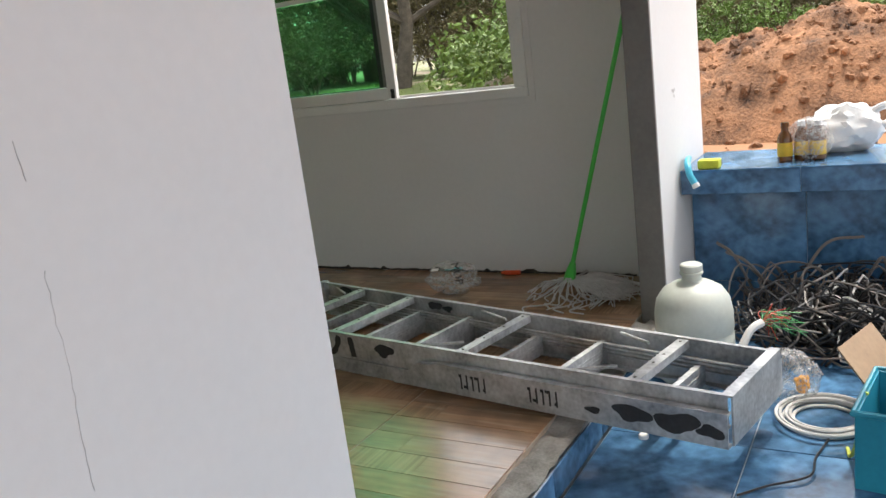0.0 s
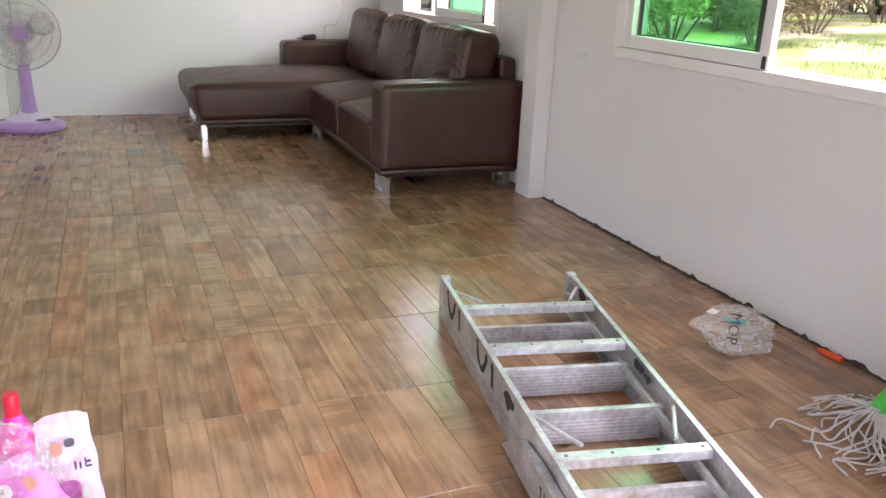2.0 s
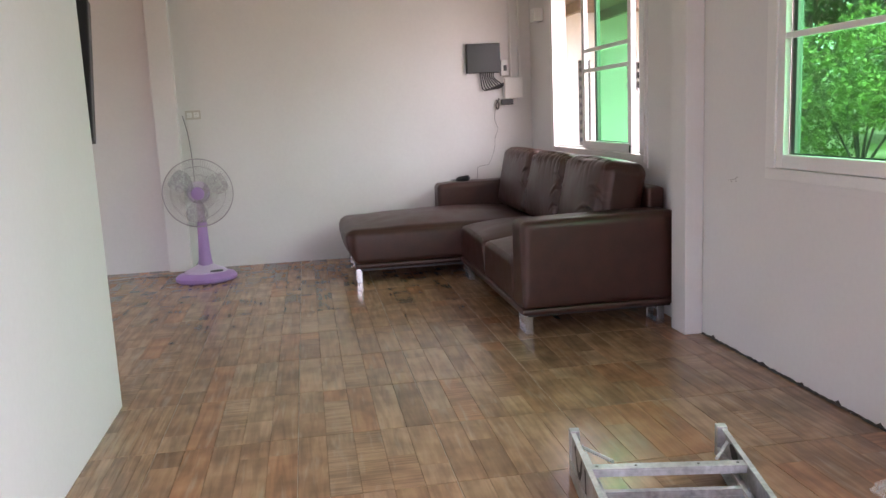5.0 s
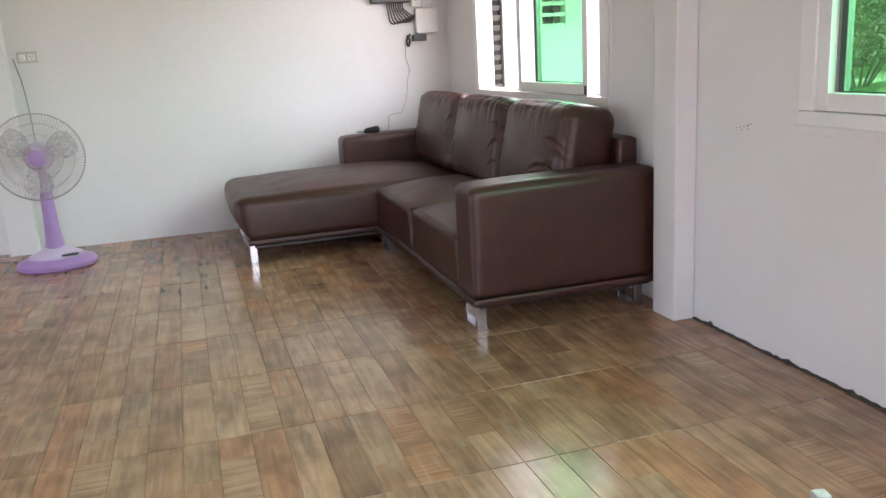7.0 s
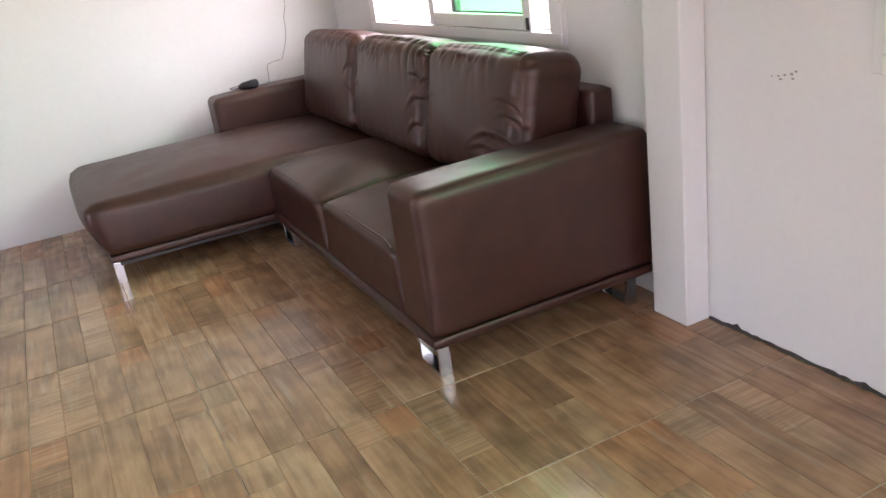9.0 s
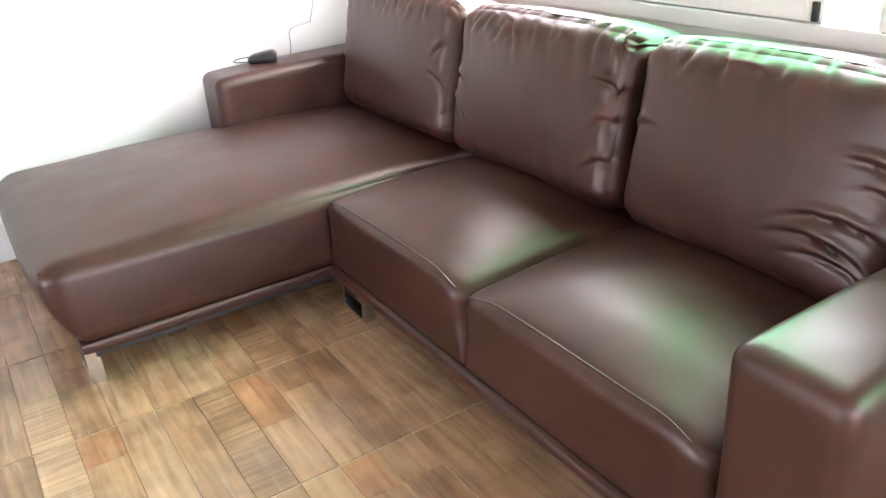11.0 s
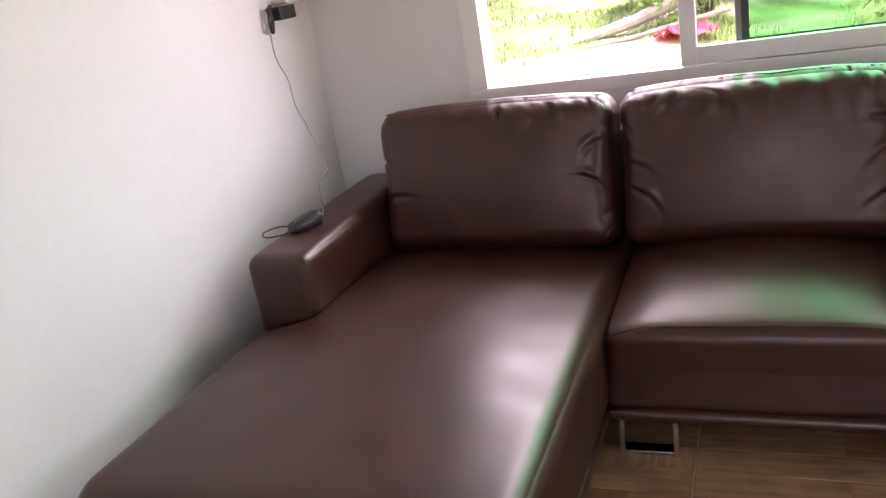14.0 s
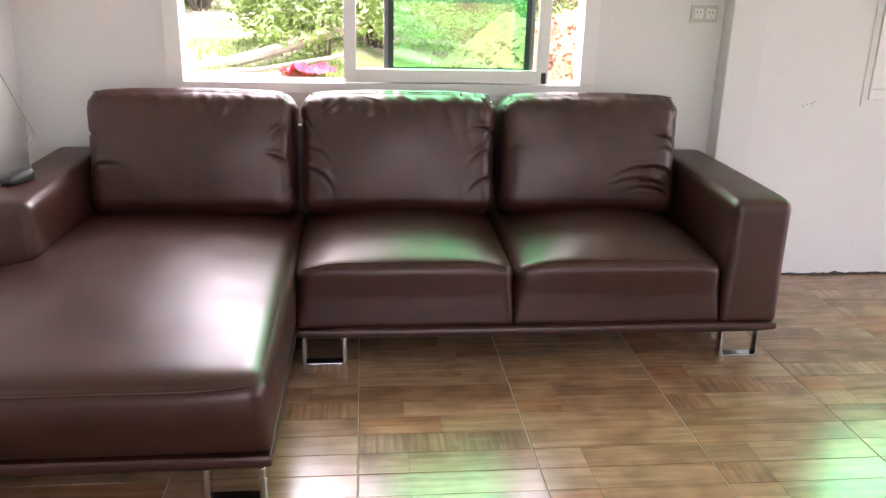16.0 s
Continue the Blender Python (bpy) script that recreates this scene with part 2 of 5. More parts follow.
def thing(name, label, category, at=(0, 0, 0), turn=0, group="", kind=""):
    ob = new(name)
    ob.matrix_world = pose(*at, 0, 0, turn)
    ob.empty_display_size = 0.1
    return tagged(ob, label, category, group, kind)


def box(bm, x0, x1, y0, y1, z0, z1, bevel=0.0, seg=2):
    r = bmesh.ops.create_cube(bm, size=1, matrix=Matrix.Translation(((x0 + x1) / 2, (y0 + y1) / 2, (z0 + z1) / 2)) @ Matrix.Diagonal((abs(x1 - x0), abs(y1 - y0), abs(z1 - z0), 1)))
    if bevel:
        es = list({e for v in r["verts"] for e in v.link_edges})
        bmesh.ops.bevel(bm, geom=es, offset=bevel, segments=seg, profile=0.6, affect='EDGES')
    return bm


def boxes(*rows, bevel=0.0):
    bm = bmesh.new()
    for r in rows:
        box(bm, *r, bevel=bevel)
    return bm


def tube(bm, pts, r, sides=8, closed=False, caps=True):
    """A round tube along points; r is a number or one for each point."""
    pts = [Vector(p) for p in pts]
    n = len(pts)
    rings, up = [], Vector((0.123, 0.31, 0.94)).normalized()
    for i, p in enumerate(pts):
        a = pts[(i - 1) % n] if closed or i else p
        b = pts[(i + 1) % n] if closed or i < n - 1 else p
        d = (b - a).normalized()
        u = d.cross(up)
        if u.length < 1e-3:
            u = d.cross(Vector((1, 0, 0)))
        u.normalize()
        w = d.cross(u)
        rad = r[i] if isinstance(r, (list, tuple)) else r
        rings.append([bm.verts.new(p + rad * (math.cos(k * math.tau / sides) * u + math.sin(k * math.tau / sides) * w)) for k in range(sides)])
    for i in range(n if closed else n - 1):
        A, B = rings[i], rings[(i + 1) % n]
        for k in range(sides):
            bm.faces.new((A[k], A[(k + 1) % sides], B[(k + 1) % sides], B[k]))
    if caps and not closed:
        bm.faces.new(rings[0])
        bm.faces.new(rings[-1][::-1])
    return bm


def lathe(bm, profile, sides=32, cx=0.0, cy=0.0, sx=1.0, sy=1.0):
    """Turns (radius, z) pairs round the upright axis."""
    rings = []
    for r, z in profile:
        if r < 1e-5:
            rings.append([bm.verts.new((cx, cy, z))])
        else:
            rings.append([bm.verts.new((cx + sx * r * math.cos(k * math.tau / sides), cy + sy * r * math.sin(k * math.tau / sides), z)) for k in range(sides)])
    for A, B in zip(rings, rings[1:]):
        for k in range(sides):
            k2 = (k + 1) % sides
            if len(A) == 1 and len(B) > 1:
                bm.faces.new((A[0], B[k2], B[k]))
            elif len(B) == 1 and len(A) > 1:
                bm.faces.new((A[k], A[k2], B[0]))
            elif len(A) > 1:
                bm.faces.new((A[k], A[k2], B[k2], B[k]))
    if len(rings[0]) > 1:
        bm.faces.new(rings[0])
    if len(rings[-1]) > 1:
        bm.faces.new(rings[-1])
    return bm


def smooth_path(pts, n=8):
    """Catmull-Rom through points."""
    p = [Vector(q) for q in pts]
    p = [2 * p[0] - p[1]] + p + [2 * p[-1] - p[-2]]
    out = []
    for i in range(1, len(p) - 2):
        for k in range(n):
            t = k / n
            out.append(0.5 * ((2 * p[i]) + (p[i + 1] - p[i - 1]) * t + (2 * p[i - 1] - 5 * p[i] + 4 * p[i + 1] - p[i + 2]) * t * t
                              + (3 * p[i] - p[i - 1] - 3 * p[i + 1] + p[i + 2]) * t ** 3))
    return out + [p[-2]]


def soft_box(lo, hi, r, cuts=18, crown=0.0, shape=None, power=4, low=None):
    """A box with rounded edges of radius r (low: towards its foot), a crowned top, and a shaping function of (place, u, v, w) in -1..1."""
    bm = bmesh.new()
    bmesh.ops.create_cube(bm, size=2)
    bmesh.ops.subdivide_edges(bm, edges=bm.edges[:], cuts=cuts, use_grid_fill=True)
    c, h = (Vector(lo) + Vector(hi)) / 2, (Vector(hi) - Vector(lo)) / 2
    for v in bm.verts:
        p = [math.copysign(1 - (1 - abs(a)) ** 1.5, a) if abs(a) < 1 else a for a in v.co]
        full = Vector([p[i] * h[i] for i in range(3)])
        rr = r if low is None or p[2] >= 0 else r + (low - r) * -p[2]
        core = Vector([max(-(h[i] - rr), min(h[i] - rr, full[i])) for i in range(3)])
        d = full - core
        q = core + d.normalized() * rr if d.length > 1e-6 else full
        if crown and q.z > 0:
            q.z += crown * (1 - abs(p[0]) ** power) * (1 - abs(p[1]) ** power) * (q.z / h.z)
        q = c + q
        if shape:
            q = shape(q, *p)
        v.co = q
    return bm


def wall_with_holes(name, along, fixed0, fixed1, a0, a1, z0, z1, holes, material, label):
    """A wall along 'x' or 'y' between two planes, with rectangular holes (a0, a1, z0, z1) right through it."""
    As = sorted({a0, a1, *[h[0] for h in holes], *[h[1] for h in holes]})
    Zs = sorted({z0, z1, *[h[2] for h in holes], *[h[3] for h in holes]})
    bm = bmesh.new()
    cache = {}

    def P(a, f, z):
        key = (round(a, 4), round(f, 4), round(z, 4))
        if key not in cache:
            cache[key] = bm.verts.new((a, f, z) if along == 'x' else (f, a, z))
        return cache[key]

    def solid(i, j):
        if not (0 <= i < len(As) - 1 and 0 <= j < len(Zs) - 1):
            return False
        a, z = (As[i] + As[i + 1]) / 2, (Zs[j] + Zs[j + 1]) / 2
        return not any(h[0] < a < h[1] and h[2] < z < h[3] for h in holes)
    for i in range(len(As) - 1):
        for j in range(len(Zs) - 1):
            if not solid(i, j):
                continue
            A, B, C, D = As[i], As[i + 1], Zs[j], Zs[j + 1]
            for f in (fixed0, fixed1):
                bm.faces.new((P(A, f, C), P(B, f, C), P(B, f, D), P(A, f, D)))
            for (di, dj, e) in ((-1, 0, ((A, C), (A, D))), (1, 0, ((B, C), (B, D))), (0, -1, ((A, C), (B, C))), (0, 1, ((A, D), (B, D)))):
                if not solid(i + di, j + dj):
                    (p, q), (r, s) = e
                    bm.faces.new((P(p, fixed0, q), P(r, fixed0, s), P(r, fixed1, s), P(p, fixed1, q)))
    return tagged(part(name, bm, material), label, "wall", kind="structure")


# ---- large structure ----
E, N, CEIL = 3.20, 8.01, 2.60            # inner faces of the window wall and of the far wall, ceiling height
WIN1, WIN2 = (5.715, 7.41, 0.84, 1.98), (2.83, 4.42, 0.84, 1.98)
wall_with_holes("wall_east", 'y', E, E + 0.11, 2.202, N + 0.12, -0.35, CEIL, [WIN1, WIN2], M_WALL, "white painted wall with two sliding windows")
wall_with_holes("wall_north", 'x', N, N + 0.12, -2.6, E - 0.002, -0.35, CEIL, [], M_WALL, "plain white painted end wall")
# the hole in the west wall is added out of view, to let light in
wall_with_holes("wall_west", 'y', -2.72, -2.6, 4.62, N + 0.12, -0.35, CEIL, [(4.95, 6.75, 0.0, 2.1)], M_WALL, "white painted wall with an unseen opening added to let in light")
wall_with_holes("wall_partition", 'y', 0.36, 0.47, 2.252, 4.74, -0.02, CEIL, [], M_WALL, "white painted partition wall beside the living room")
wall_with_holes("wall_alcove", 'x', 4.62, 4.738, -2.6, 0.358, -0.02, CEIL, [], M_WALL, "white painted wall that carries the television")
wall_with_holes("wall_front", 'x', 2.13, 2.25, -2.72, 0.785, -0.35, CEIL, [], M_WALL, "white plastered porch wall")
tagged(part("ceiling", boxes((-2.72, E + 0.11, 2.11, N + 0.12, CEIL + 0.002, CEIL + 0.12)), M_CEIL), "plain white ceiling", "ceiling", kind="structure")
# unseen slab over the porch, its edges set by where sun should fall
tagged(part("porch_shade_slab", boxes((-3.2, 2.95, -1.7, 2.108, 2.55, 2.67)), M_CEIL), "flat white slab added out of view to shade the porch", "roof", kind="structure")
tagged(part("lintel_beam", boxes((0.787, 2.670, 2.13, 2.23, 2.25, CEIL)), M_WALL), "white plastered beam over the wide opening", "beam", kind="structure")
# added overhang, never in view: keeps direct sun out of both windows
tagged(part("window_sun_block", boxes((E + 0.112, E + 0.98, 2.203, N + 0.12, CEIL + 0.004, CEIL + 0.10)), M_CEIL), "plain unseen slab added above the windows to block the sun", "roof", kind="structure")
# slim piers that stand proud of the walls
tagged(part("wall_pier", boxes((3.105, E - 0.001, 5.0, 5.155, 0.0, CEIL), bevel=0.006), M_WALL), "white painted square pier on the window wall", "pier", kind="structure")
tagged(part("wall_pier", boxes((0.165, 0.335, 7.915, N - 0.001, 0.0, CEIL), bevel=0.006), M_WALL), "white painted square pier behind the fan", "pier", kind="structure")
tagged(part("wall_return", boxes((2.693, 3.43, 2.112, 2.200, -0.35, CEIL), bevel=0.004), M_WALL), "white plastered wall return beside the wide opening", "wall", kind="structure")
tagged(part("steel_post", boxes((2.674, 2.692, 2.108, 2.204, -0.35, CEIL), bevel=0.003), M_STEEL), "bare grey steel door post at the end of the wall", "post", kind="structure")
# ragged dark joint between wall and floor
bm = bmesh.new()
rnd = random.Random(4)
prev = None
for i in range(140):
    y = 2.37 + i * (5.0 - 2.37) / 139
    h = 0.006 + rnd.random() * 0.006 + (0.012 if rnd.random() > 0.94 else 0)
    w = 0.003 + rnd.random() * 0.006
    cur = [bm.verts.new((E - w, y, 0.001)), bm.verts.new((E - w * 0.6, y, h)), bm.verts.new((E + 0.003, y, h))]
    if prev:
        bm.faces.new((prev[0], cur[0], cur[1], prev[1]))
        bm.faces.new((prev[1], cur[1], cur[2], prev[2]))
    prev = cur
tagged(part("trim_joint", bm, mat("dark_gap", (0.05, 0.042, 0.036), 0.9, vary=0.3, scale=20)), "ragged dark unfinished joint along the floor", "trim", kind="structure")
# floor slab and the broken concrete edge at the threshold
floor = tagged(part("floor", boxes((0.36, E, 2.215, 4.74, -0.2, -0.0022), (-2.6, E, 4.742, N, -0.2, -0.0022)), M_GROUT), "wood-look ceramic tiles in a glossy brown finish", "floor", kind="structure")
bm = bmesh.new()
nx = 90
rows_ = []
for j in range(5):
    row = []
    for i in range(nx):
        x = 0.787 + i * (2.672 - 0.787) / (nx - 1)
        y = 2.125 + j * 0.0225
        z = -0.012 + 0.016 * noise.noise((x * 14, y * 30, 3)) + 0.008 * noise.noise((x * 50, y * 60, 1))
        row.append(bm.verts.new((x, y, z)))
    rows_.append(row)
for a, b in zip(rows_, rows_[1:]):
    for i in range(nx - 1):
        bm.faces.new((a[i], a[i + 1], b[i + 1], b[i]))
tagged(part("threshold", bm, M_CONCRETE, smooth=True), "broken bare concrete edge between the two floors", "threshold", kind="structure")
porch = tagged(part("porch_floor", boxes((-3.078, 3.158, -2.0, 2.110, -0.3, -0.106), (-2.7, 0.78, 2.111, 2.128, -0.3, -0.106), (0.787, 2.672, 2.119, 2.21, -0.3, -0.03)), M_BGROUT), "blue marbled ceramic porch tiles with pale joints", "floor", kind="structure")
parapet = tagged(part("parapet", boxes((3.16, 3.41, -2.0, 2.109, -0.3, 0.40), (2.986, 3.43, -2.0, 2.110, 0.402, 0.490)), M_BGROUT), "low blue tiled parapet with a tiled top", "parapet", kind="structure")


def window(name, hole, sash, screen, rails, label):
    """A two-track sliding window: outer frame, an insect-screen sash (inner) and a green glass sash (outer)."""
    y0, y1, z0, z1 = hole
    w = thing(name, label, "window", kind="structure")
    x0, x1 = E - 0.012, E + 0.10
    fw = 0.035
    for nm, r in (("frame_sill", (x0, x1, y0 - 0.03, y1 + 0.03, z0 - 0.02, z0 + 0.025)), ("frame_head", (x0, x1, y0 - 0.03, y1 + 0.03, z1 - 0.025, z1 + 0.02)),
                  ("frame_jamb", (x0, x1, y0 - 0.03, y0 + fw, z0 + 0.026, z1 - 0.026)), ("frame_jamb", (x0, x1, y1 - fw, y1 + 0.03, z0 + 0.026, z1 - 0.026))):
        part(nm, boxes(r, bevel=0.004), M_FRAME, w)
    for r in ((y0 - 0.060, y1 + 0.060, z0 - 0.050, z0 - 0.0205), (y0 - 0.060, y1 + 0.060, z1 + 0.0205, z1 + 0.050), (y0 - 0.060, y0 - 0.0305, z0 - 0.0203, z1 + 0.0203), (y1 + 0.0305, y1 + 0.060, z0 - 0.0203, z1 + 0.0203)):
        part("architrave", boxes((E - 0.005, E + 0.001, *r), bevel=0.0015), M_WALL, w)
    part("track", boxes((E + 0.03, E + 0.034, y0 + fw, y1 - fw, z0 + 0.026, z0 + 0.036), (E + 0.068, E + 0.072, y0 + fw, y1 - fw, z0 + 0.026, z0 + 0.036)), M_FRAME, w)
    for nm, (a, b), xc, st, hue in (("screen_sash", screen, E + 0.010, 0.05, M_FRAME), ("glass_sash", sash, E + 0.043, 0.036, M_SASH)):
        zb, zt = z0 + 0.028, z1 - 0.028
        s = part(nm, boxes((xc - 0.014, xc + 0.014, a, a + st, zb, zt), (xc - 0.014, xc + 0.014, b - st, b, zb, zt),
                           (xc - 0.0135, xc + 0.0135, a + st, b - st, zb, zb + 0.055), (xc - 0.0135, xc + 0.0135, a + st, b - st, zt - 0.05, zt), bevel=0.003), hue, w)
        if nm == "glass_sash":
            g = part("pane", boxes((xc - 0.003, xc + 0.003, a + st - 0.005, b - st + 0.005, zb + 0.05, zt - 0.045)), M_GREEN, s, "green tinted glass pane")
            part("seal", boxes((xc - 0.016, xc - 0.0142, a + 0.018, a + st + 0.004, zb, zt), (xc - 0.016, xc - 0.0142, b - st - 0.004, b - 0.018, zb, zt),
                               (xc - 0.0155, xc - 0.0138, a + st, b - st, zb + 0.046, zb + 0.06)), M_SEAL, s, "dark rubber seal")
        else:
            for zr in rails:
                part("rail", boxes((xc - 0.012, xc + 0.012, a + st, b - st, zr - 0.012, zr + 0.012), bevel=0.003), M_FRAME, s)
    part("latch", boxes((E - 0.008, E + 0.006, screen[0] + 0.01, screen[0] + 0.03, z0 + 0.03, z0 + 0.075), bevel=0.003), M_BLACK, w, "small black latch")
    return w


window("window_1", WIN1, (5.945, 6.572), (5.885, 6.735), (1.39, 1.52), "white sliding window, half open, with a green glass sash")
window("window_2", WIN2, (3.56, 4.345), (3.49, 4.385), (1.39,), "white sliding window with green glass, opened to the field")

# courses of the cracks in x and z
CRACK = ((0.347, 0.868), (0.346, 0.818), (0.348, 0.759), (0.343, 0.688), (0.342, 0.613))
SMUDGE = ((0.346, 1.005), (0.351, 0.963))
# grey scuff on the porch wall
rk_ = random.Random(17)
bm = bmesh.new()
for k in range(4):
    x, z = 2.965 + rk_.gauss(0, 0.012), 0.805 + rk_.gauss(0, 0.016)
    box(bm, x, x + 0.010, 2.1108, 2.1125, z, z + 0.012)
tagged(part("trim_scuff", bm, mat("grey_scuff", (0.5, 0.48, 0.46), 0.9)), "grey scuff on the porch wall", "scuff", kind="structure")

# hairline crack and faint smudges on the porch wall
bm = bmesh.new()
for line, r in ((CRACK, 0.0006), (SMUDGE, 0.0007)):
    tube(bm, [(x + 0.003 * noise.noise((z * 60, x * 9, 1.0)), 2.1298, z) for x, _, z in smooth_path([(x, 0, z) for x, z in line], 6)], r, 5)
tagged(part("trim_crack", bm, mat("grey_crack", (0.56, 0.55, 0.54), 0.95, vary=0.3)), "thin grey cracks in the white plaster", "crack", kind="structure")

# ---- sofa ----
sofa = thing("sofa", "dark brown leather corner sofa with chaise on chrome legs", "sofa", (0, 0, 0))
SX0, SX1 = 2.33, 3.165


def arm_shape(q, u, v, w):
    q.z += 0.012 * (q.x - SX0) / 0.8 if w > 0 else 0
    return q


for x0, y0, y1 in ((SX0, 5.20, 5.41), (SX0 - 0.016, 7.68, 7.885)):
    bm = soft_box((x0, y0, 0.146), (SX1, y1, 0.592), 0.034, 26, crown=0.008, shape=arm_shape, low=0.020)
    part("armrest", bm, M_LEATHER, sofa, smooth=True, angle=60)
part("backrest", soft_box((3.085, 5.395, 0.15), (3.180, 7.66, 0.712), 0.018, 16), M_LEATHER, sofa, smooth=True, angle=60)


def seat_shape(q, u, v, w):
    # softly slumped front, dimple where the seats meet
    if w > 0.2:
        q.z -= 0.018 * max(0, abs(v) - 0.75) / 0.25 * max(0, -u)
        q.z += 0.004 * noise.noise((q.x * 7, q.y * 7, 2))
    if u < -0.5:
        q.x -= 0.012 * (1 - v ** 4) * max(0, w)
        q.x += 0.012 * max(0.0, (abs(v) - 0.86) / 0.14) ** 2 * min(1.0, max(0.0, w + 0.6))
    return q


seats = []
for y0, y1 in ((5.412, 6.147), (6.149, 6.888)):
    seats.append(part("seat", soft_box((SX0 + 0.008, y0, 0.148), (3.08, y1, 0.372), 0.032, 26, crown=0.066, shape=seat_shape, power=2.4, low=0.012), M_LEATHER, sofa, smooth=True, angle=60))


def chaise_shape(q, u, v, w):
    # nose leans out towards the top, sides swell a little
    if u < 0:
        k = max(0, -u) ** 3
        q.x -= 0.088 * k * (1 - ((w - 0.45) / 1.45) ** 2) * (1 - 0.3 * v ** 4)
    q.z += 0.004 * noise.noise((q.x * 6, q.y * 6, 5)) if w > 0.2 else 0
    if abs(v) > 0.9 and w > -0.8:
        q.y += math.copysign(0.006 * (1 - w * w), v)
    return q


def chaise_long(q, u, v, w):
    q = chaise_shape(q, u, v, w)
    # beside the armrest the chaise is narrower
    if v > 0 and q.x > 2.28:
        q.y = min(q.y, 7.676)
    return q


chaise = part("chaise_seat", soft_box((1.60, 6.892, 0.138), (3.08, 7.885, 0.376), 0.050, 44, crown=0.064, shape=chaise_long, power=2.3, low=0.016), M_LEATHER, sofa, smooth=True, angle=60)
# padded base rail below the upholstery
part("base_rail", soft_box((SX0 - 0.006, 5.196, 0.112), (SX1, 6.888, 0.150), 0.016, 12), M_LEATHER, sofa, smooth=True)
part("base_rail", soft_box((1.585, 6.889, 0.100), (SX1, 7.888, 0.142), 0.016, 12), M_LEATHER, sofa, smooth=True)
part("underside", boxes((SX0 + 0.03, SX1 - 0.03, 5.23, 6.87, 0.100, 0.113), (1.62, SX1 - 0.03, 6.90, 7.86, 0.088, 0.101)), M_BLACK, sofa, "black cloth underside")
# stitched seams, laid on the upholstery where the top turns over to the front


def laid_seam(cover, ys, lift, r=0.0028):
    """A welt along the points of the cover that lie farthest out to the front and top."""
    line = []
    for y in ys:
        near = [v.co for v in cover.data.vertices if abs(v.co.y - y) < 0.022]
        line.append(max(near, key=lambda c: lift * c.z - c.x).copy())
        line[-1].y = y
    for _ in range(3):
        line = [line[0]] + [(a + 2 * b + c) / 4 for a, b, c in zip(line, line[1:], line[2:])] + [line[-1]]
    part("seam", tube(bmesh.new(), line, r, 6), M_LEATHER, sofa, smooth=True)


for cover, (y0, y1) in zip(seats, ((5.466, 6.118), (6.178, 6.860))):
    laid_seam(cover, [y0 + (y1 - y0) * k / 24 for k in range(25)], 1.3)
laid_seam(chaise, [6.935 + (7.842 - 6.935) * k / 30 for k in range(31)], 1.0, 0.003)
for x, y0, y1, h in ((2.372, 6.72, 6.872, 0.113), (2.372, 5.238, 5.386, 0.113), (1.61, 6.912, 7.062, 0.102), (1.61, 7.70, 7.85, 0.102), (3.085, 5.238, 5.386, 0.113), (3.085, 7.70, 7.85, 0.102)):
    part("leg", boxes((x - 0.02, x + 0.02, y0, y0 + 0.014, 0.0, h), (x - 0.02, x + 0.02, y1 - 0.014, y1, 0.0, h), (x - 0.0198, x + 0.0198, y0 + 0.014, y1 - 0.014, 0.0, 0.012), bevel=0.002),
         M_CHROME, sofa, "chrome loop leg")


def crease(a, b, seed):
    """Sharp valleys between soft swellings: 0 on the swell, 1 in the fold."""
    return max(0.0, 1 - 3.4 * abs(noise.noise((a, b, seed)))) ** 1.6


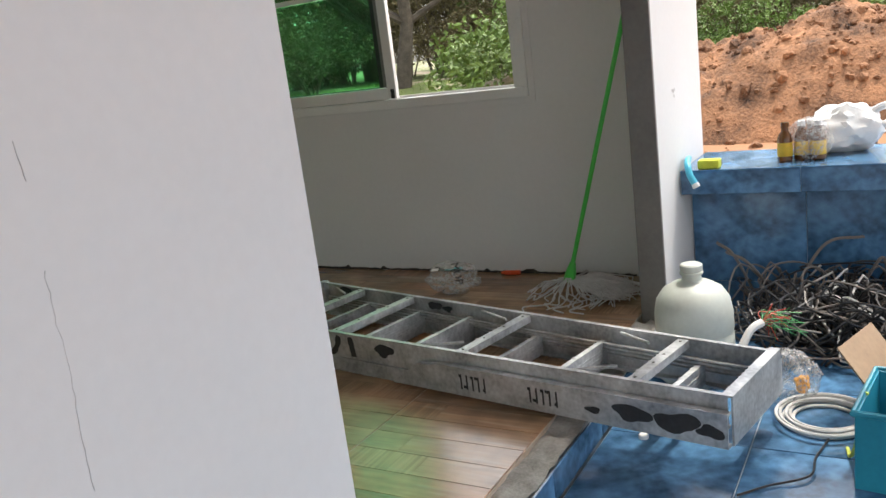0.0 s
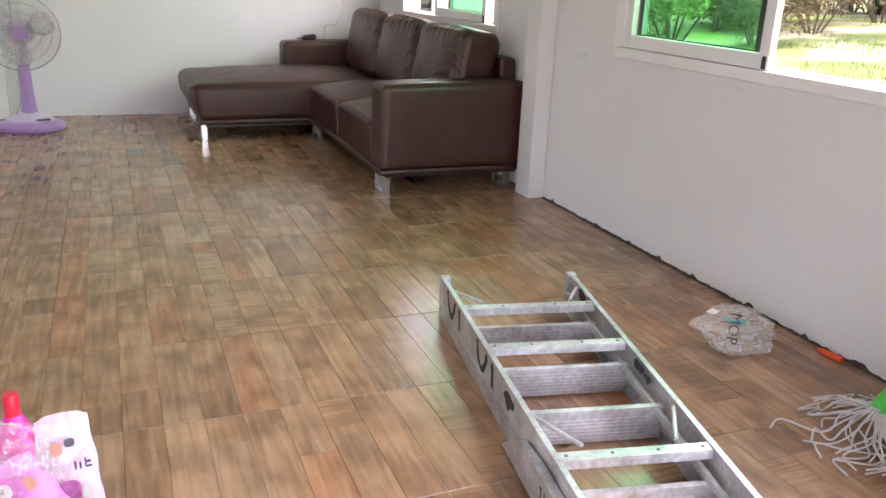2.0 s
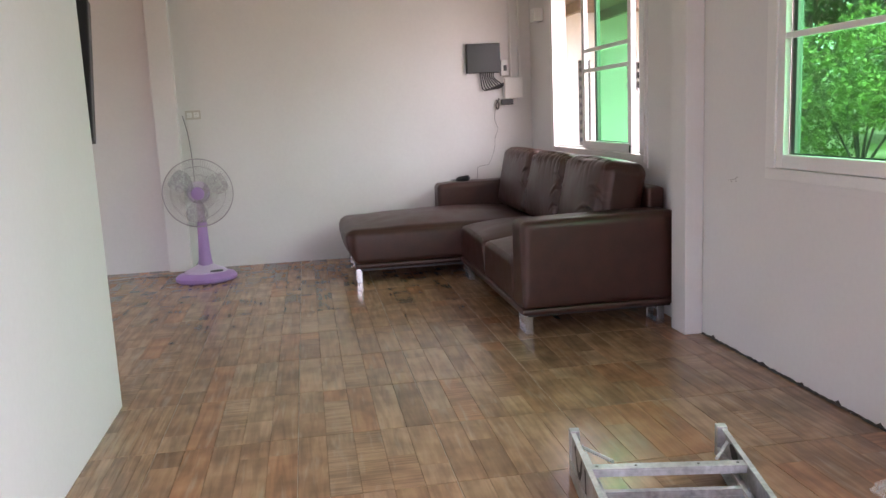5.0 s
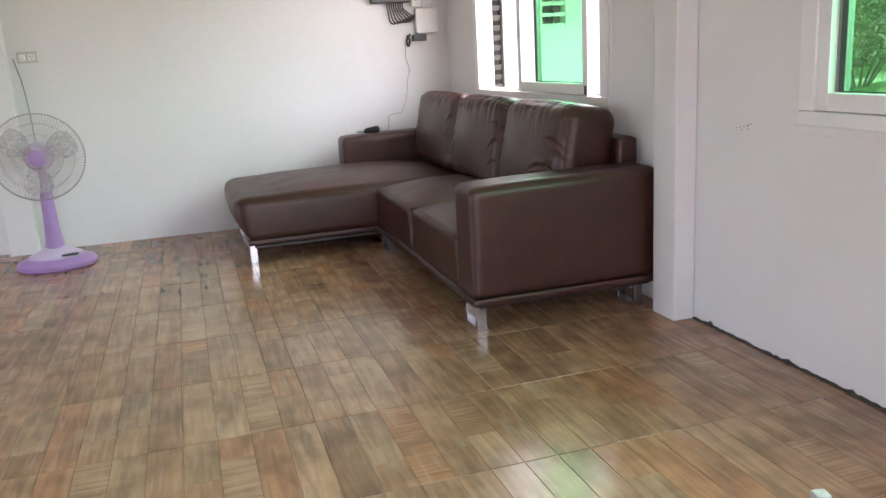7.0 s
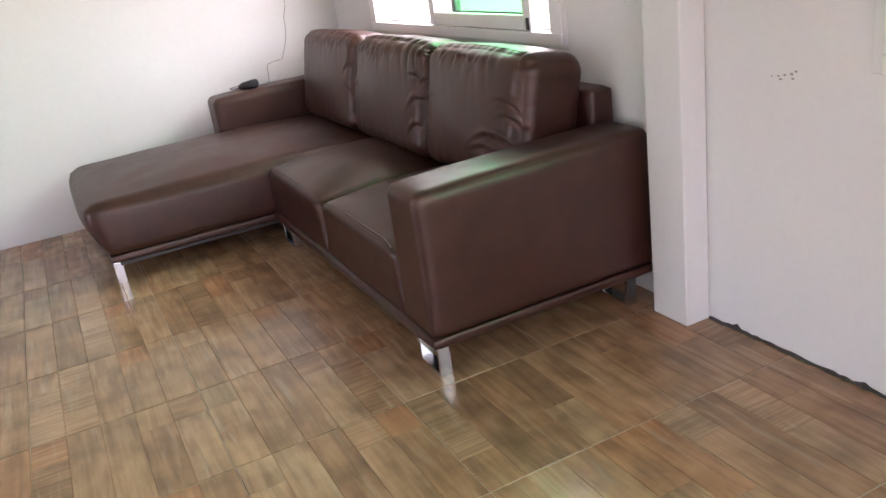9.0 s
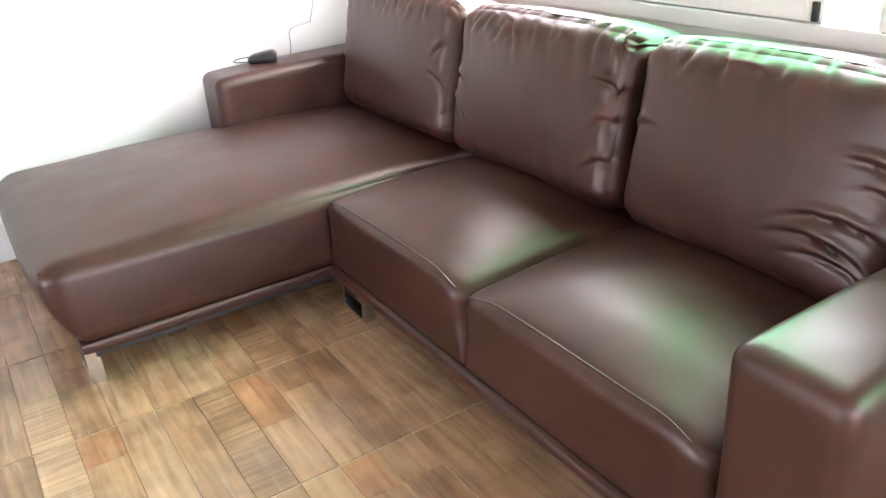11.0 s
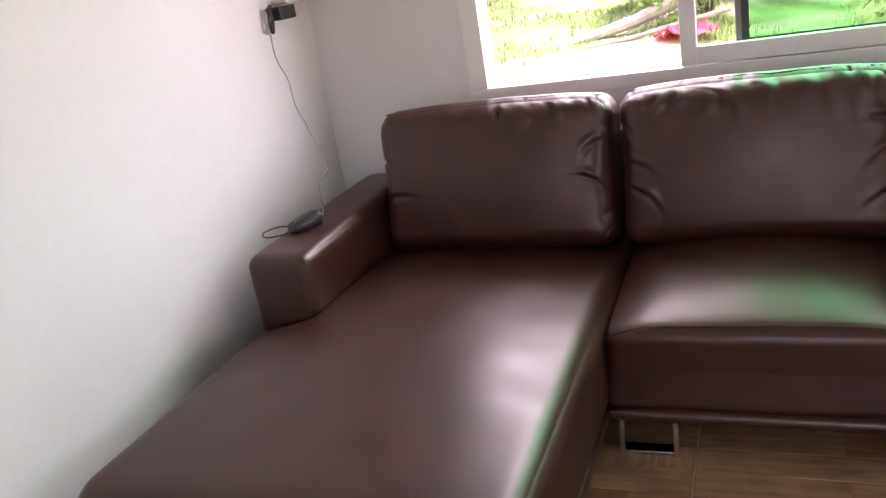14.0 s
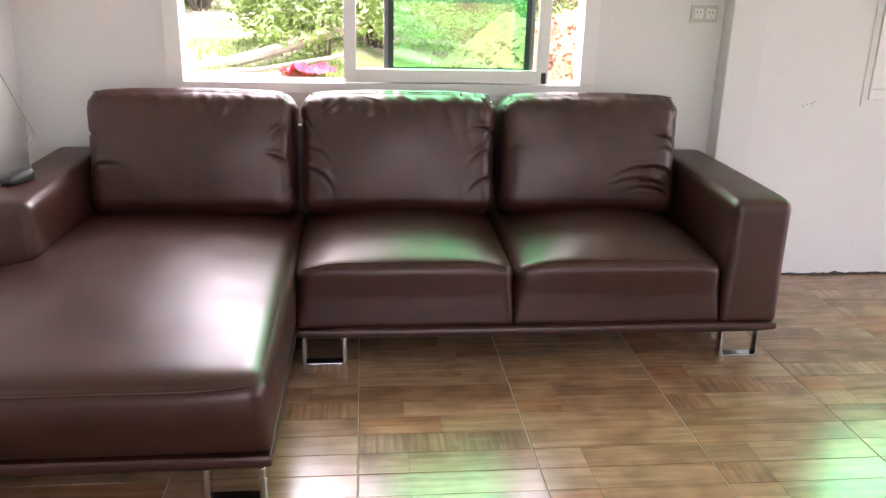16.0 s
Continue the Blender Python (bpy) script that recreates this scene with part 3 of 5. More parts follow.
def back_cushion(y0, y1, seed, folds):
    """A plump loose cushion, leaning back: rounded edges, puckered sides, gathers under the wavy top seam."""
    W, H, T, R = (y1 - y0) / 2, 0.231, 0.125, 0.064

    def puff(q, u, v, w):
        q = q.copy()
        face = max(0.0, min(1.0, (-q.x / T + 0.15) / 0.9))
        q.x -= (0.034 * (1 - v * v) * (1 - w * w) + 0.006 * noise.noise((v * 1.4 + seed, w * 1.4, 0.3))) * face
        q.z += 0.010 * (1 - v * v) * max(0, w) - 0.012 * abs(v) ** 6 * max(0, w) + 0.004 * noise.noise((v * 3.0, seed, 2.0)) * max(0, w)
        q.y -= 0.010 * v * abs(v) ** 3 * (1 - w * w)
        edge, top_gap = (1 - abs(v)) * W, (1 - w) * H
        flank = math.copysign(2, v)
        side = math.exp(-(edge / 0.060) ** 2) * (0.25 + 1.1 * max(0, noise.noise((w * 1.9, seed * 3.1 + flank, 4)) + 0.3))
        top = math.exp(-top_gap / 0.050) * (0.3 + 1.3 * max(0, noise.noise((v * 1.7, seed * 2.3, 8)) + 0.3))
        pucker = 0.008 * side * crease(w * 2.9 + 2.2 * edge / 0.1 * (0.4 + noise.noise((w * 1.3, seed, flank))), v * 0.6 + 2.5 * flank, seed)
        gather = 0.022 * top * crease(v * 6.0 - 1.2 * w, w * 0.9, seed + 20)
        dip = pucker + gather + 0.007 * math.exp(-((1 + w) * H) / 0.05) * crease(v * 4, w, seed + 40)
        for fu, fw, ang, length, amp in folds:
            a, b = (v - fu) * W, (w - fw) * H
            al, ac = a * math.cos(ang) + b * math.sin(ang), -a * math.sin(ang) + b * math.cos(ang)
            ac += 0.25 * al * al / length + 0.006 * noise.noise((al * 22, fu * 9, seed))
            dip += amp * (math.exp(-(ac / 0.006) ** 2) - 0.7 * math.exp(-((ac - 0.016) / 0.011) ** 2)) * math.exp(-(al / length) ** 2)
        q.x += dip * face
        q.y -= math.copysign(0.7 * pucker * min(1.0, max(0.0, (abs(v) - 0.8) / 0.15)), v)
        return q

    place = Matrix.Translation((2.951, (y0 + y1) / 2, 0.395 + H * 0.985)) @ Matrix.Rotation(radians(11), 4, 'Y')
    bm = soft_box((-T, -W, -H), (T, W, H), R, 84, shape=puff)
    bmesh.ops.transform(bm, matrix=place, verts=bm.verts)
    c = part("back_cushion", bm, M_LEATHER, sofa, smooth=True, angle=80)
    # stitched seam along the top, wandering a little
    loop = []
    for k in range(61):
        a = (k / 30 - 1) * (W - 0.035)
        drift = 0.010 * noise.noise((a * 9, seed, 6.0))
        q = puff(Vector((-T + R * 0.62 + drift, a, H - R + R * 0.90 + 0.25 * drift)), -0.6, a / W, 0.985)
        loop.append(q)
    bm = tube(bmesh.new(), loop, 0.0019, 6)
    bmesh.ops.transform(bm, matrix=place, verts=bm.verts)
    part("piping", bm, M_SEAM, c, smooth=True)


back_cushion(6.906, 7.678, 1, [(0.32, 0.80, 1.45, 0.026, 0.009), (0.08, 0.78, 1.75, 0.034, 0.011), (-0.12, 0.80, 1.3, 0.028, 0.010), (-0.30, 0.76, 1.8, 0.036, 0.011), (-0.55, 0.80, 1.3, 0.030, 0.009), (-0.84, -0.1, 0.5, 0.05, 0.009), (-0.86, 0.35, -0.5, 0.04, 0.008), (0.86, -0.2, -0.3, 0.06, 0.006)])
back_cushion(6.143, 6.898, 2, [(0.55, 0.80, 1.9, 0.028, 0.009), (-0.05, 0.78, 1.2, 0.034, 0.011), (-0.3, 0.82, 1.6, 0.026, 0.009), (0.70, 0.78, 2.2, 0.03, 0.008), (0.18, 0.70, 0.95, 0.050, 0.012), (0.34, 0.72, 2.0, 0.035, 0.009), (0.84, -0.3, 0.5, 0.06, 0.009), (0.86, 0.05, 0.3, 0.05, 0.008), (-0.84, 0.0, -0.4, 0.05, 0.009), (-0.86, 0.4, 0.3, 0.05, 0.008), (-0.85, -0.45, -0.3, 0.05, 0.008)])
back_cushion(5.418, 6.135, 3, [(0.55, 0.80, 1.9, 0.028, 0.008), (0.28, 0.82, 1.3, 0.030, 0.010), (-0.1, 0.84, 1.8, 0.024, 0.008), (-0.64, -0.22, 0.05, 0.105, 0.013), (-0.62, -0.44, 0.22, 0.100, 0.012), (-0.72, -0.60, 0.34, 0.080, 0.010), (-0.80, 0.28, 0.25, 0.060, 0.009), (-0.86, 0.06, 0.3, 0.05, 0.008), (0.1, 0.80, 0.2, 0.05, 0.006), (0.86, 0.1, -0.3, 0.05, 0.007)])

# ---- outside: ground, field, soil mound, plants, neighbouring house ----


def ground_material():
    m = mat("grass_ground", (0.085, 0.12, 0.022), 0.95, vary=0.45, scale=0.9, fine=14, bump=0.6, bump_dist=0.05, tint=(0.15, 0.19, 0.045))
    n, l = m.node_tree.nodes, m.node_tree.links
    b = n["Principled BSDF"]
    grass = b.inputs["Base Color"].links[0].from_socket
    tc, sep = n.new("ShaderNodeTexCoord"), n.new("ShaderNodeSeparateXYZ")
    l.new(tc.outputs["Object"], sep.inputs[0])
    nz = n.new("ShaderNodeTexNoise")
    nz.inputs["Scale"].default_value, nz.inputs["Detail"].default_value = 0.55, 6
    l.new(tc.outputs["Object"], nz.inputs["Vector"])
    # red earth south of the field, pale dry patches inside it
    edge = n.new("ShaderNodeMath")
    edge.operation = 'MULTIPLY_ADD'
    edge.inputs[1].default_value = 3.0
    l.new(nz.outputs["Fac"], edge.inputs[0])
    l.new(sep.outputs[1], edge.inputs[2])
    soil = n.new("ShaderNodeMapRange")
    soil.inputs["From Min"].default_value, soil.inputs["From Max"].default_value = 5.9, 5.2
    l.new(edge.outputs[0], soil.inputs["Value"])
    dry = n.new("ShaderNodeMapRange")
    dry.inputs["From Min"].default_value, dry.inputs["From Max"].default_value = 0.47, 0.58
    l.new(nz.outputs["Fac"], dry.inputs["Value"])
    m1, m2 = n.new("ShaderNodeMix"), n.new("ShaderNodeMix")
    m1.data_type = m2.data_type = 'RGBA'
    m1.inputs["B"].default_value = (0.36, 0.30, 0.21, 1)
    m2.inputs["B"].default_value = (0.31, 0.155, 0.075, 1)
    l.new(dry.outputs[0], m1.inputs["Factor"])
    l.new(grass, m1.inputs["A"])
    l.new(soil.outputs[0], m2.inputs["Factor"])
    l.new(m1.outputs["Result"], m2.inputs["A"])
    l.new(m2.outputs["Result"], b.inputs["Base Color"])
    return m


M_GROUND = ground_material()
M_SOIL = mat("red_soil", (0.125, 0.052, 0.024), 0.95, vary=0.6, scale=2.2, fine=26, bump=1.0, bump_dist=0.06, tint=(0.29, 0.140, 0.068))
M_LEAF = mat("green_leaves", (0.055, 0.105, 0.018), 0.6, vary=0.4, scale=2.5, fine=12, bump=0, tint=(0.11, 0.17, 0.03), obj_random=0.25)
M_LEAF2 = mat("bright_leaves", (0.12, 0.17, 0.03), 0.55, vary=0.35, scale=2.5, fine=12, bump=0, tint=(0.17, 0.27, 0.05), obj_random=0.2)
M_DRY = mat("dry_leaves", (0.13, 0.10, 0.045), 0.8, vary=0.4, scale=3, fine=12, bump=0, tint=(0.17, 0.14, 0.06), obj_random=0.2)
M_BARK = mat("grey_bark", (0.12, 0.095, 0.07), 0.9, vary=0.35, scale=8, fine=40, bump=0.8, bump_dist=0.02)
M_DRYWOOD = mat("weathered_log", (0.36, 0.31, 0.24), 0.85, vary=0.25, scale=5, fine=40, bump=0.6, bump_dist=0.01)
M_RENDER = mat("white_house_render", (0.78, 0.77, 0.74), 0.85, vary=0.06, scale=2, fine=30)
M_ROOF = mat("brown_roof_boards", (0.20, 0.13, 0.085), 0.8, vary=0.3, scale=5, fine=50)
M_DARK = mat("dark_opening", (0.05, 0.05, 0.05), 0.8, vary=0.2)
M_RED = mat("red_cloth", (0.55, 0.03, 0.08), 0.8, vary=0.3, scale=12, fine=80, tint=(0.75, 0.12, 0.18))


def ground_height(x, y):
    z = -0.34
    s = max(0.0, min(1.0, (x - 5.0) / 14.0)) * max(0.0, min(1.0, (y - 4.2) / 3.0))
    z += 0.85 * s * s * (3 - 2 * s)
    z += 0.06 * noise.noise((x * 0.5, y * 0.5, 0)) * (1 if x > 4.5 else 0)
    return z


bm = bmesh.new()
xs = [-60, -30, -12, -4] + [3.9 + 0.6 * i for i in range(44)] + [32, 40, 60, 100, 300]
ys = [-90, -40, -15] + [-10 + 0.7 * i for i in range(46)] + [26, 32, 50, 90, 250]
grid = [[bm.verts.new((x, y, ground_height(x, y))) for y in ys] for x in xs]
for i in range(len(xs) - 1):
    for j in range(len(ys) - 1):
        bm.faces.new((grid[i][j], grid[i + 1][j], grid[i + 1][j + 1], grid[i][j + 1]))
tagged(part("ground", bm, M_GROUND, smooth=True), "uneven grassy ground and bare red earth around the house", "ground", kind="structure")

# heap of dug red soil beyond the porch
bm = bmesh.new()
nX, nY = 110, 230
g2 = []
for i in range(nX):
    row = []
    for j in range(nY):
        x, y = 9.6 + 6.4 * i / (nX - 1), -9.5 + 15.1 * j / (nY - 1)
        e = min(1, i / 26) * min(1, (nX - 1 - i) / 22) * min(1, j / 25) * min(1, (nY - 1 - j) / 24)
        h = (1.22 + 0.42 * max(0, min(1, (3.5 - y) / 1.0))) * (e ** 0.9) * (0.80 + 0.30 * noise.noise((x * 0.35, y * 0.35, 9)))
        h += (0.16 * noise.noise((x * 1.6, y * 1.6, 2)) + 0.12 * abs(noise.noise((x * 3.1, y * 3.1, 5))) + 0.12 * abs(noise.noise((x * 7.5, y * 7.5, 1))) + 0.045 * noise.noise((x * 15, y * 15, 3))) * min(1, e * 3)
        row.append(bm.verts.new((x, y, -0.42 + max(0, h))))
    g2.append(row)
for i in range(nX - 1):
    for j in range(nY - 1):
        bm.faces.new((g2[i][j], g2[i + 1][j], g2[i + 1][j + 1], g2[i][j + 1]))
g2_co = [[v.co.copy() for v in row] for row in g2]
tagged(part("soil_mound", bm, M_SOIL, smooth=True, angle=75), "large heap of freshly dug red soil", "soil mound")
# loose clods, on the bare ground and all over the heap
ico = bmesh.new()
bmesh.ops.create_icosphere(ico, subdivisions=2, radius=1)
ico.verts.index_update()
ico_v, ico_f = [v.co.copy() for v in ico.verts], [[v.index for v in f.verts] for f in ico.faces]
ico.free()
bm = bmesh.new()
rc = random.Random(21)
for i in range(2600):
    if i < 260:
        x, y = 8.2 + rc.random() * 2.2, -4 + rc.random() * 8.6
        z = -0.34
    else:
        a, b = rc.randrange(3, 62), rc.randrange(90, nY - 6)
        x, y, z = g2_co[a][b]
    r = 0.014 + 0.070 * rc.random() ** 4
    turn = Matrix.Rotation(rc.random() * 6.28, 3, 'Z') @ Matrix.Rotation(rc.random() * 6.28, 3, 'X')
    sq = Vector((1, 0.6 + 0.4 * rc.random(), 0.5 + 0.4 * rc.random()))
    vs = [bm.verts.new(Vector((x, y, z)) + turn @ Vector((c.x * sq.x, c.y * sq.y, c.z * sq.z)) * r * (1 + 0.55 * noise.noise(c * 1.7 + Vector((i, 0, 0))))) for c in ico_v]
    for f in ico_f:
        bm.faces.new([vs[k] for k in f])
tagged(part("soil_clods", bm, M_SOIL), "loose clods of red soil on the bare ground", "soil", kind="stuff")


def leaf_cloud(bm, n, radii, centre, size, seed, lump=0.55):
    """Many small folded leaves in an uneven, gappy crown."""
    rl = random.Random(seed)
    c = Vector(centre)
    lumps = [(Vector((rl.gauss(0, 1), rl.gauss(0, 1), rl.gauss(0, 1))).normalized() * (0.35 + 0.6 * rl.random()), 0.25 + 0.3 * rl.random()) for _ in range(14)]
    for _ in range(n):
        lc, lr = rl.choice(lumps)
        d = Vector((rl.gauss(0, 1), rl.gauss(0, 1), rl.gauss(0, 1))).normalized() * lr * (0.6 + 0.4 * rl.random()) + lc
        p = c + Vector((d.x * radii[0], d.y * radii[1], d.z * radii[2]))
        a = Vector((rl.gauss(0, 1), rl.gauss(0, 1), rl.gauss(0, 0.6))).normalized()
        b = a.cross(Vector((rl.gauss(0, 1), rl.gauss(0, 1), rl.gauss(0, 1)))).normalized()
        nrm = a.cross(b)
        s = size * (0.6 + 0.8 * rl.random())
        v = [bm.verts.new(p - a * s), bm.verts.new(p + b * s * 0.45 + nrm * s * 0.15), bm.verts.new(p + a * s), bm.verts.new(p - b * s * 0.45 + nrm * s * 0.15)]
        bm.faces.new((v[0], v[1], v[2]))
        bm.faces.new((v[0], v[2], v[3]))
    return bm


def tree(at, h, spread, leaf, seed, label, dense=2600):
    rl = random.Random(seed)
    t = thing("tree", label, "tree", at, rl.random() * 360, "trees beyond the field")
    bm = bmesh.new()
    path = [Vector((0, 0, -0.3))]
    for i in range(6):
        path.append(path[-1] + Vector((rl.gauss(0, 0.12), rl.gauss(0, 0.12), h * 0.14)))
    tube(bm, path, [0.16 * h / 5 * (1 - 0.12 * i) for i in range(7)], 9)
    for k in range(9):
        st = path[2 + k % 4]
        d = Vector((math.cos(k * 2.4), math.sin(k * 2.4), 0.55 + 0.4 * rl.random()))
        q = [st, st + d * spread * 0.3, st + d * spread * 0.6 + Vector((0, 0, 0.2)), st + d * spread * 0.95 + Vector((rl.gauss(0, .2), rl.gauss(0, .2), 0.35))]
        tube(bm, q, [0.07 * h / 5, 0.05 * h / 5, 0.035 * h / 5, 0.012], 6)
    part("trunk", bm, M_BARK, t, smooth=True)
    part("crown", leaf_cloud(bmesh.new(), dense, (spread, spread, h * 0.36), (0, 0, h * 0.68), 0.11 * h / 5, seed), leaf, t)
    return t


def bush(at, r, h, leaf, seed, label, n=3600):
    b = thing("bush", label, "bush", at, 0, "bushes at the edge of the field")
    rl = random.Random(seed)
    bm = bmesh.new()
    for k in range(7):
        d = Vector((rl.gauss(0, 0.5), rl.gauss(0, 0.5), 1))
        tube(bm, [(0, 0, -0.2), d * h * 0.35, d * h * 0.7 + Vector((rl.gauss(0, .1), rl.gauss(0, .1), 0))], [0.025, 0.015, 0.006], 5)
    part("woody_base", bm, M_BARK, b)
    part("crown", leaf_cloud(bmesh.new(), n, (r, r, h * 0.55), (0, 0, h * 0.52), 0.046, seed), leaf, b)
    return b


def at_ground(x, y):
    return (x, y, ground_height(x, y))


rp = random.Random(5)
T1 = tree(at_ground(24, 15), 6.5, 2.6, M_LEAF, 1, "broad green tree with a twisted trunk", 3200)
T2 = tree(at_ground(27, 19.5), 7.5, 2.4, M_DRY, 2, "sparse tree with dry brownish leaves", 2200)
T3 = tree(at_ground(20.5, 10.5), 5.5, 2.3, M_LEAF, 3, "leaning tree with dark bare limbs", 1700)
B1 = bush(at_ground(14.1, 7.6), 1.1, 1.9, M_LEAF2, 4, "dense bright green bush on the slope", 4600)
B2 = bush(at_ground(16.8, 5.2), 1.2, 0.95, M_LEAF2, 5, "bright green leafy bush in the sun")
B3 = bush(at_ground(16.5, 7.0), 1.5, 1.7, M_DRY, 6, "dry brownish shrub among the grass")
for src, spots in ((T1, ((24, 17.5), (26.5, 21), (22.5, 20), (30, 5), (33, 24), (25, 27), (36, 12), (22, 22), (34, -6), (38, 1))), (T2, ((24, 12), (32, 16), (29, 9), (36, 20), (31, 29), (30, -1), (40, -9))),
                   (T3, ((16.6, 11.9), (22, 16), (25, 18.5), (26, 24), (33, 9), (28, 31), (20, 26), (35, 30))),
                   (B1, ((15.2, 6.9), (17.6, 6.0), (18.4, 3.6), (19.5, 2.4), (18.8, 4.8), (26, 16), (24, 19), (21, 11.5), (23, 19), (18, 20), (24, 5.2), (26, 1.5))),
                   (B2, ((17.0, 3.9), (14.8, 6.4), (17.6, 2.6), (18.2, 1.2), (12.6, 7.2), (17.0, 5.0), (20.0, 8.0), (25, 21), (24.4, 12.8), (19, 4.6), (23.0, 3.4))),
                   (B3, ((20.5, 12.5), (22.0, 14.0), (21.0, 6.6), (24, 7.2), (22.5, 17.5), (24, 22), (20, 17), (22, 11), (26, 13), (23.5, 15.8), (21, 20), (19, 21), (26, 3.0), (26, -1), (21.5, 5.4), (21.8, 4.0), (21.2, 2.8), (22.4, 1.6), (23.2, 6.2), (23.4, 4.8), (23.8, 2.4), (24.5, 0.4), (20.4, 9.0), (18.6, 10.2), (19.6, 12.0)))):
    for x, y in spots:
        o = copy_thing(src, pose(*at_ground(x, y), 0, 0, rp.random() * 360))
        k = 0.75 + 0.55 * rp.random()
        o.scale = (k, k, k * (0.85 + 0.3 * rp.random()) * (1.5 if src is B3 and x > 20 else 1))
# thicket to the north-east, seen through the green glass
for src, spots in ((T1, ((14.5, 19.5, 0.8), (18.5, 22.0, 0.9), (12.0, 17.5, 0.7))), (B1, ((11.2, 14.6, 1.2), (13.4, 16.0, 1.3), (15.8, 17.6, 1.4), (10.2, 15.8, 1.3))),
                   (B3, ((17.4, 15.2, 1.2), (12.4, 13.6, 1.0), (14.8, 14.6, 1.1), (16.6, 19.6, 1.6), (12.8, 19.8, 1.7)))):
    for x, y, k in spots:
        o = copy_thing(src, pose(*at_ground(x, y), 0, 0, rp.random() * 360))
        o.scale = (k, k, k * 1.15)
# grass blades
bm = bmesh.new()
rg = random.Random(8)
for i in range(26000):
    if i % 3:
        x, y = 5.2 + 9 * rg.random(), 4.9 + 8 * rg.random()
    else:
        x, y = 9 + 16 * rg.random(), 4.2 + 14 * rg.random()
    if noise.noise((x * 0.55, y * 0.55, 0.0)) > 0.10:
        continue
    z = ground_height(x, y)
    a = rg.random() * 6.28
    h, w = 0.04 + 0.09 * rg.random(), 0.004 + 0.006 * rg.random()
    dx, dy = math.cos(a), math.sin(a)
    bend = 0.5 * h
    v = [bm.verts.new((x - dy * w, y + dx * w, z - 0.02)), bm.verts.new((x + dy * w, y - dx * w, z - 0.02)), bm.verts.new((x + dx * bend, y + dy * bend, z + h))]
    bm.faces.new(v)
tagged(part("grass", bm, M_LEAF2), "tall sunlit grass on the slope", "grass", kind="stuff")
# fallen pole and red cloth on the slope
bm = bmesh.new()
tube(bm, [(11.25, 9.35, -0.06), (11.7, 8.1, 0.22), (12.3, 6.7, 0.66)], [0.065, 0.085, 0.10], 9)
tagged(part("log", bm, M_DRYWOOD, smooth=True), "pale weathered log lying across the slope", "log")
bm = bmesh.new()
tube(bm, [(10.9, 9.1, 0.0), (11.2, 8.0, 0.08), (11.8, 6.9, 0.22)], [0.025, 0.03, 0.035], 7)
tagged(part("log", bm, M_DRYWOOD, smooth=True), "thin weathered pole lying on the grass", "log")
bm = bmesh.new()
gc = [[bm.verts.new((10.70 + 0.068 * i, 7.02 + 0.068 * j, ground_height(11.0, 7.38) + 0.04 + 0.26 * abs(noise.noise((i * 0.45, j * 0.45, 3))) + 0.05 * noise.noise((i, j, 1)))) for j in range(12)] for i in range(12)]
for i in range(11):
    for j in range(11):
        if (i - 5) ** 2 + (j - 5) ** 2 < 30 + 12 * noise.noise((i, j, 7)):
            bm.faces.new((gc[i][j], gc[i + 1][j], gc[i + 1][j + 1], gc[i][j + 1]))
bmesh.ops.solidify(bm, geom=bm.faces[:], thickness=0.004)
tagged(part("cloth", bm, M_RED, smooth=True), "crumpled red and white cloth on the ground", "cloth")

# neighbouring house
house = thing("house", "white rendered neighbouring house with a louvred door", "house")
hw = wall_with_holes("wall", 'x', 10.0, 10.15, 3.3, 6.2, -0.5, 2.25, [(4.30, 4.44, -0.3, 1.66), (4.86, 5.12, 1.30, 1.62)], M_RENDER, "")
hw.parent = house
for k in ("label", "category", "kind"):
    if k in hw:
        del hw[k]
part("wall", boxes((6.052, 6.2, 10.152, 14.0, -0.5, 2.25)), M_RENDER, house)
dr = part("door", boxes((4.30, 4.32, 10.03, 10.09, -0.3, 1.66), (4.42, 4.44, 10.03, 10.09, -0.3, 1.66), (4.32, 4.42, 10.03, 10.09, 1.60, 1.66), (4.32, 4.42, 10.07, 10.09, -0.3, 1.60)), M_DARK, house, "dark louvred door")
for k in range(20):
    bm = boxes((4.322, 4.418, -0.004, 0.004, -0.028, 0.028))
    o = part("slat", bm, M_STEEL, dr)
    o.matrix_world = pose(0, 10.045, -0.2 + k * 0.095, 30, 0, 0)
for k in range(2):
    for j in range(3):
        part("vent_block", boxes((4.86 + 0.13 * k, 4.865 + 0.13 * k, 10.02, 10.13, 1.30, 1.62), (4.866 + 0.13 * k, 4.988 + 0.13 * k, 10.02, 10.13, 1.30 + j * 0.107, 1.335 + j * 0.107)), M_RENDER, house)
part("vent_back", boxes((4.861, 5.119, 10.132, 10.14, 1.301, 1.619)), M_DARK, house)
part("eave", boxes((3.2, 6.5, 8.85, 10.3, 2.16, 2.20)), M_ROOF, house)
for k in range(6):
    part("rafter", boxes((3.4 + 0.55 * k, 3.45 + 0.55 * k, 8.86, 10.0, 2.06, 2.158)), M_ROOF, house)
bm = bmesh.new()
v = [bm.verts.new(p) for p in ((3.2, 9.3, 2.21), (6.5, 9.3, 2.21), (6.5, 14.2, 3.6), (3.2, 14.2, 3.6))]
bm.faces.new(v)
bmesh.ops.solidify(bm, geom=bm.faces[:], thickness=0.03)
part("roof", bm, M_ROOF, house)

# ---- aluminium step ladder lying across the threshold ----
ladder = thing("ladder", "folded aluminium step ladder lying flat, smeared with black paint", "ladder", (1.9175, 1.692, 0.0), -11.2)
LEN = 1.955


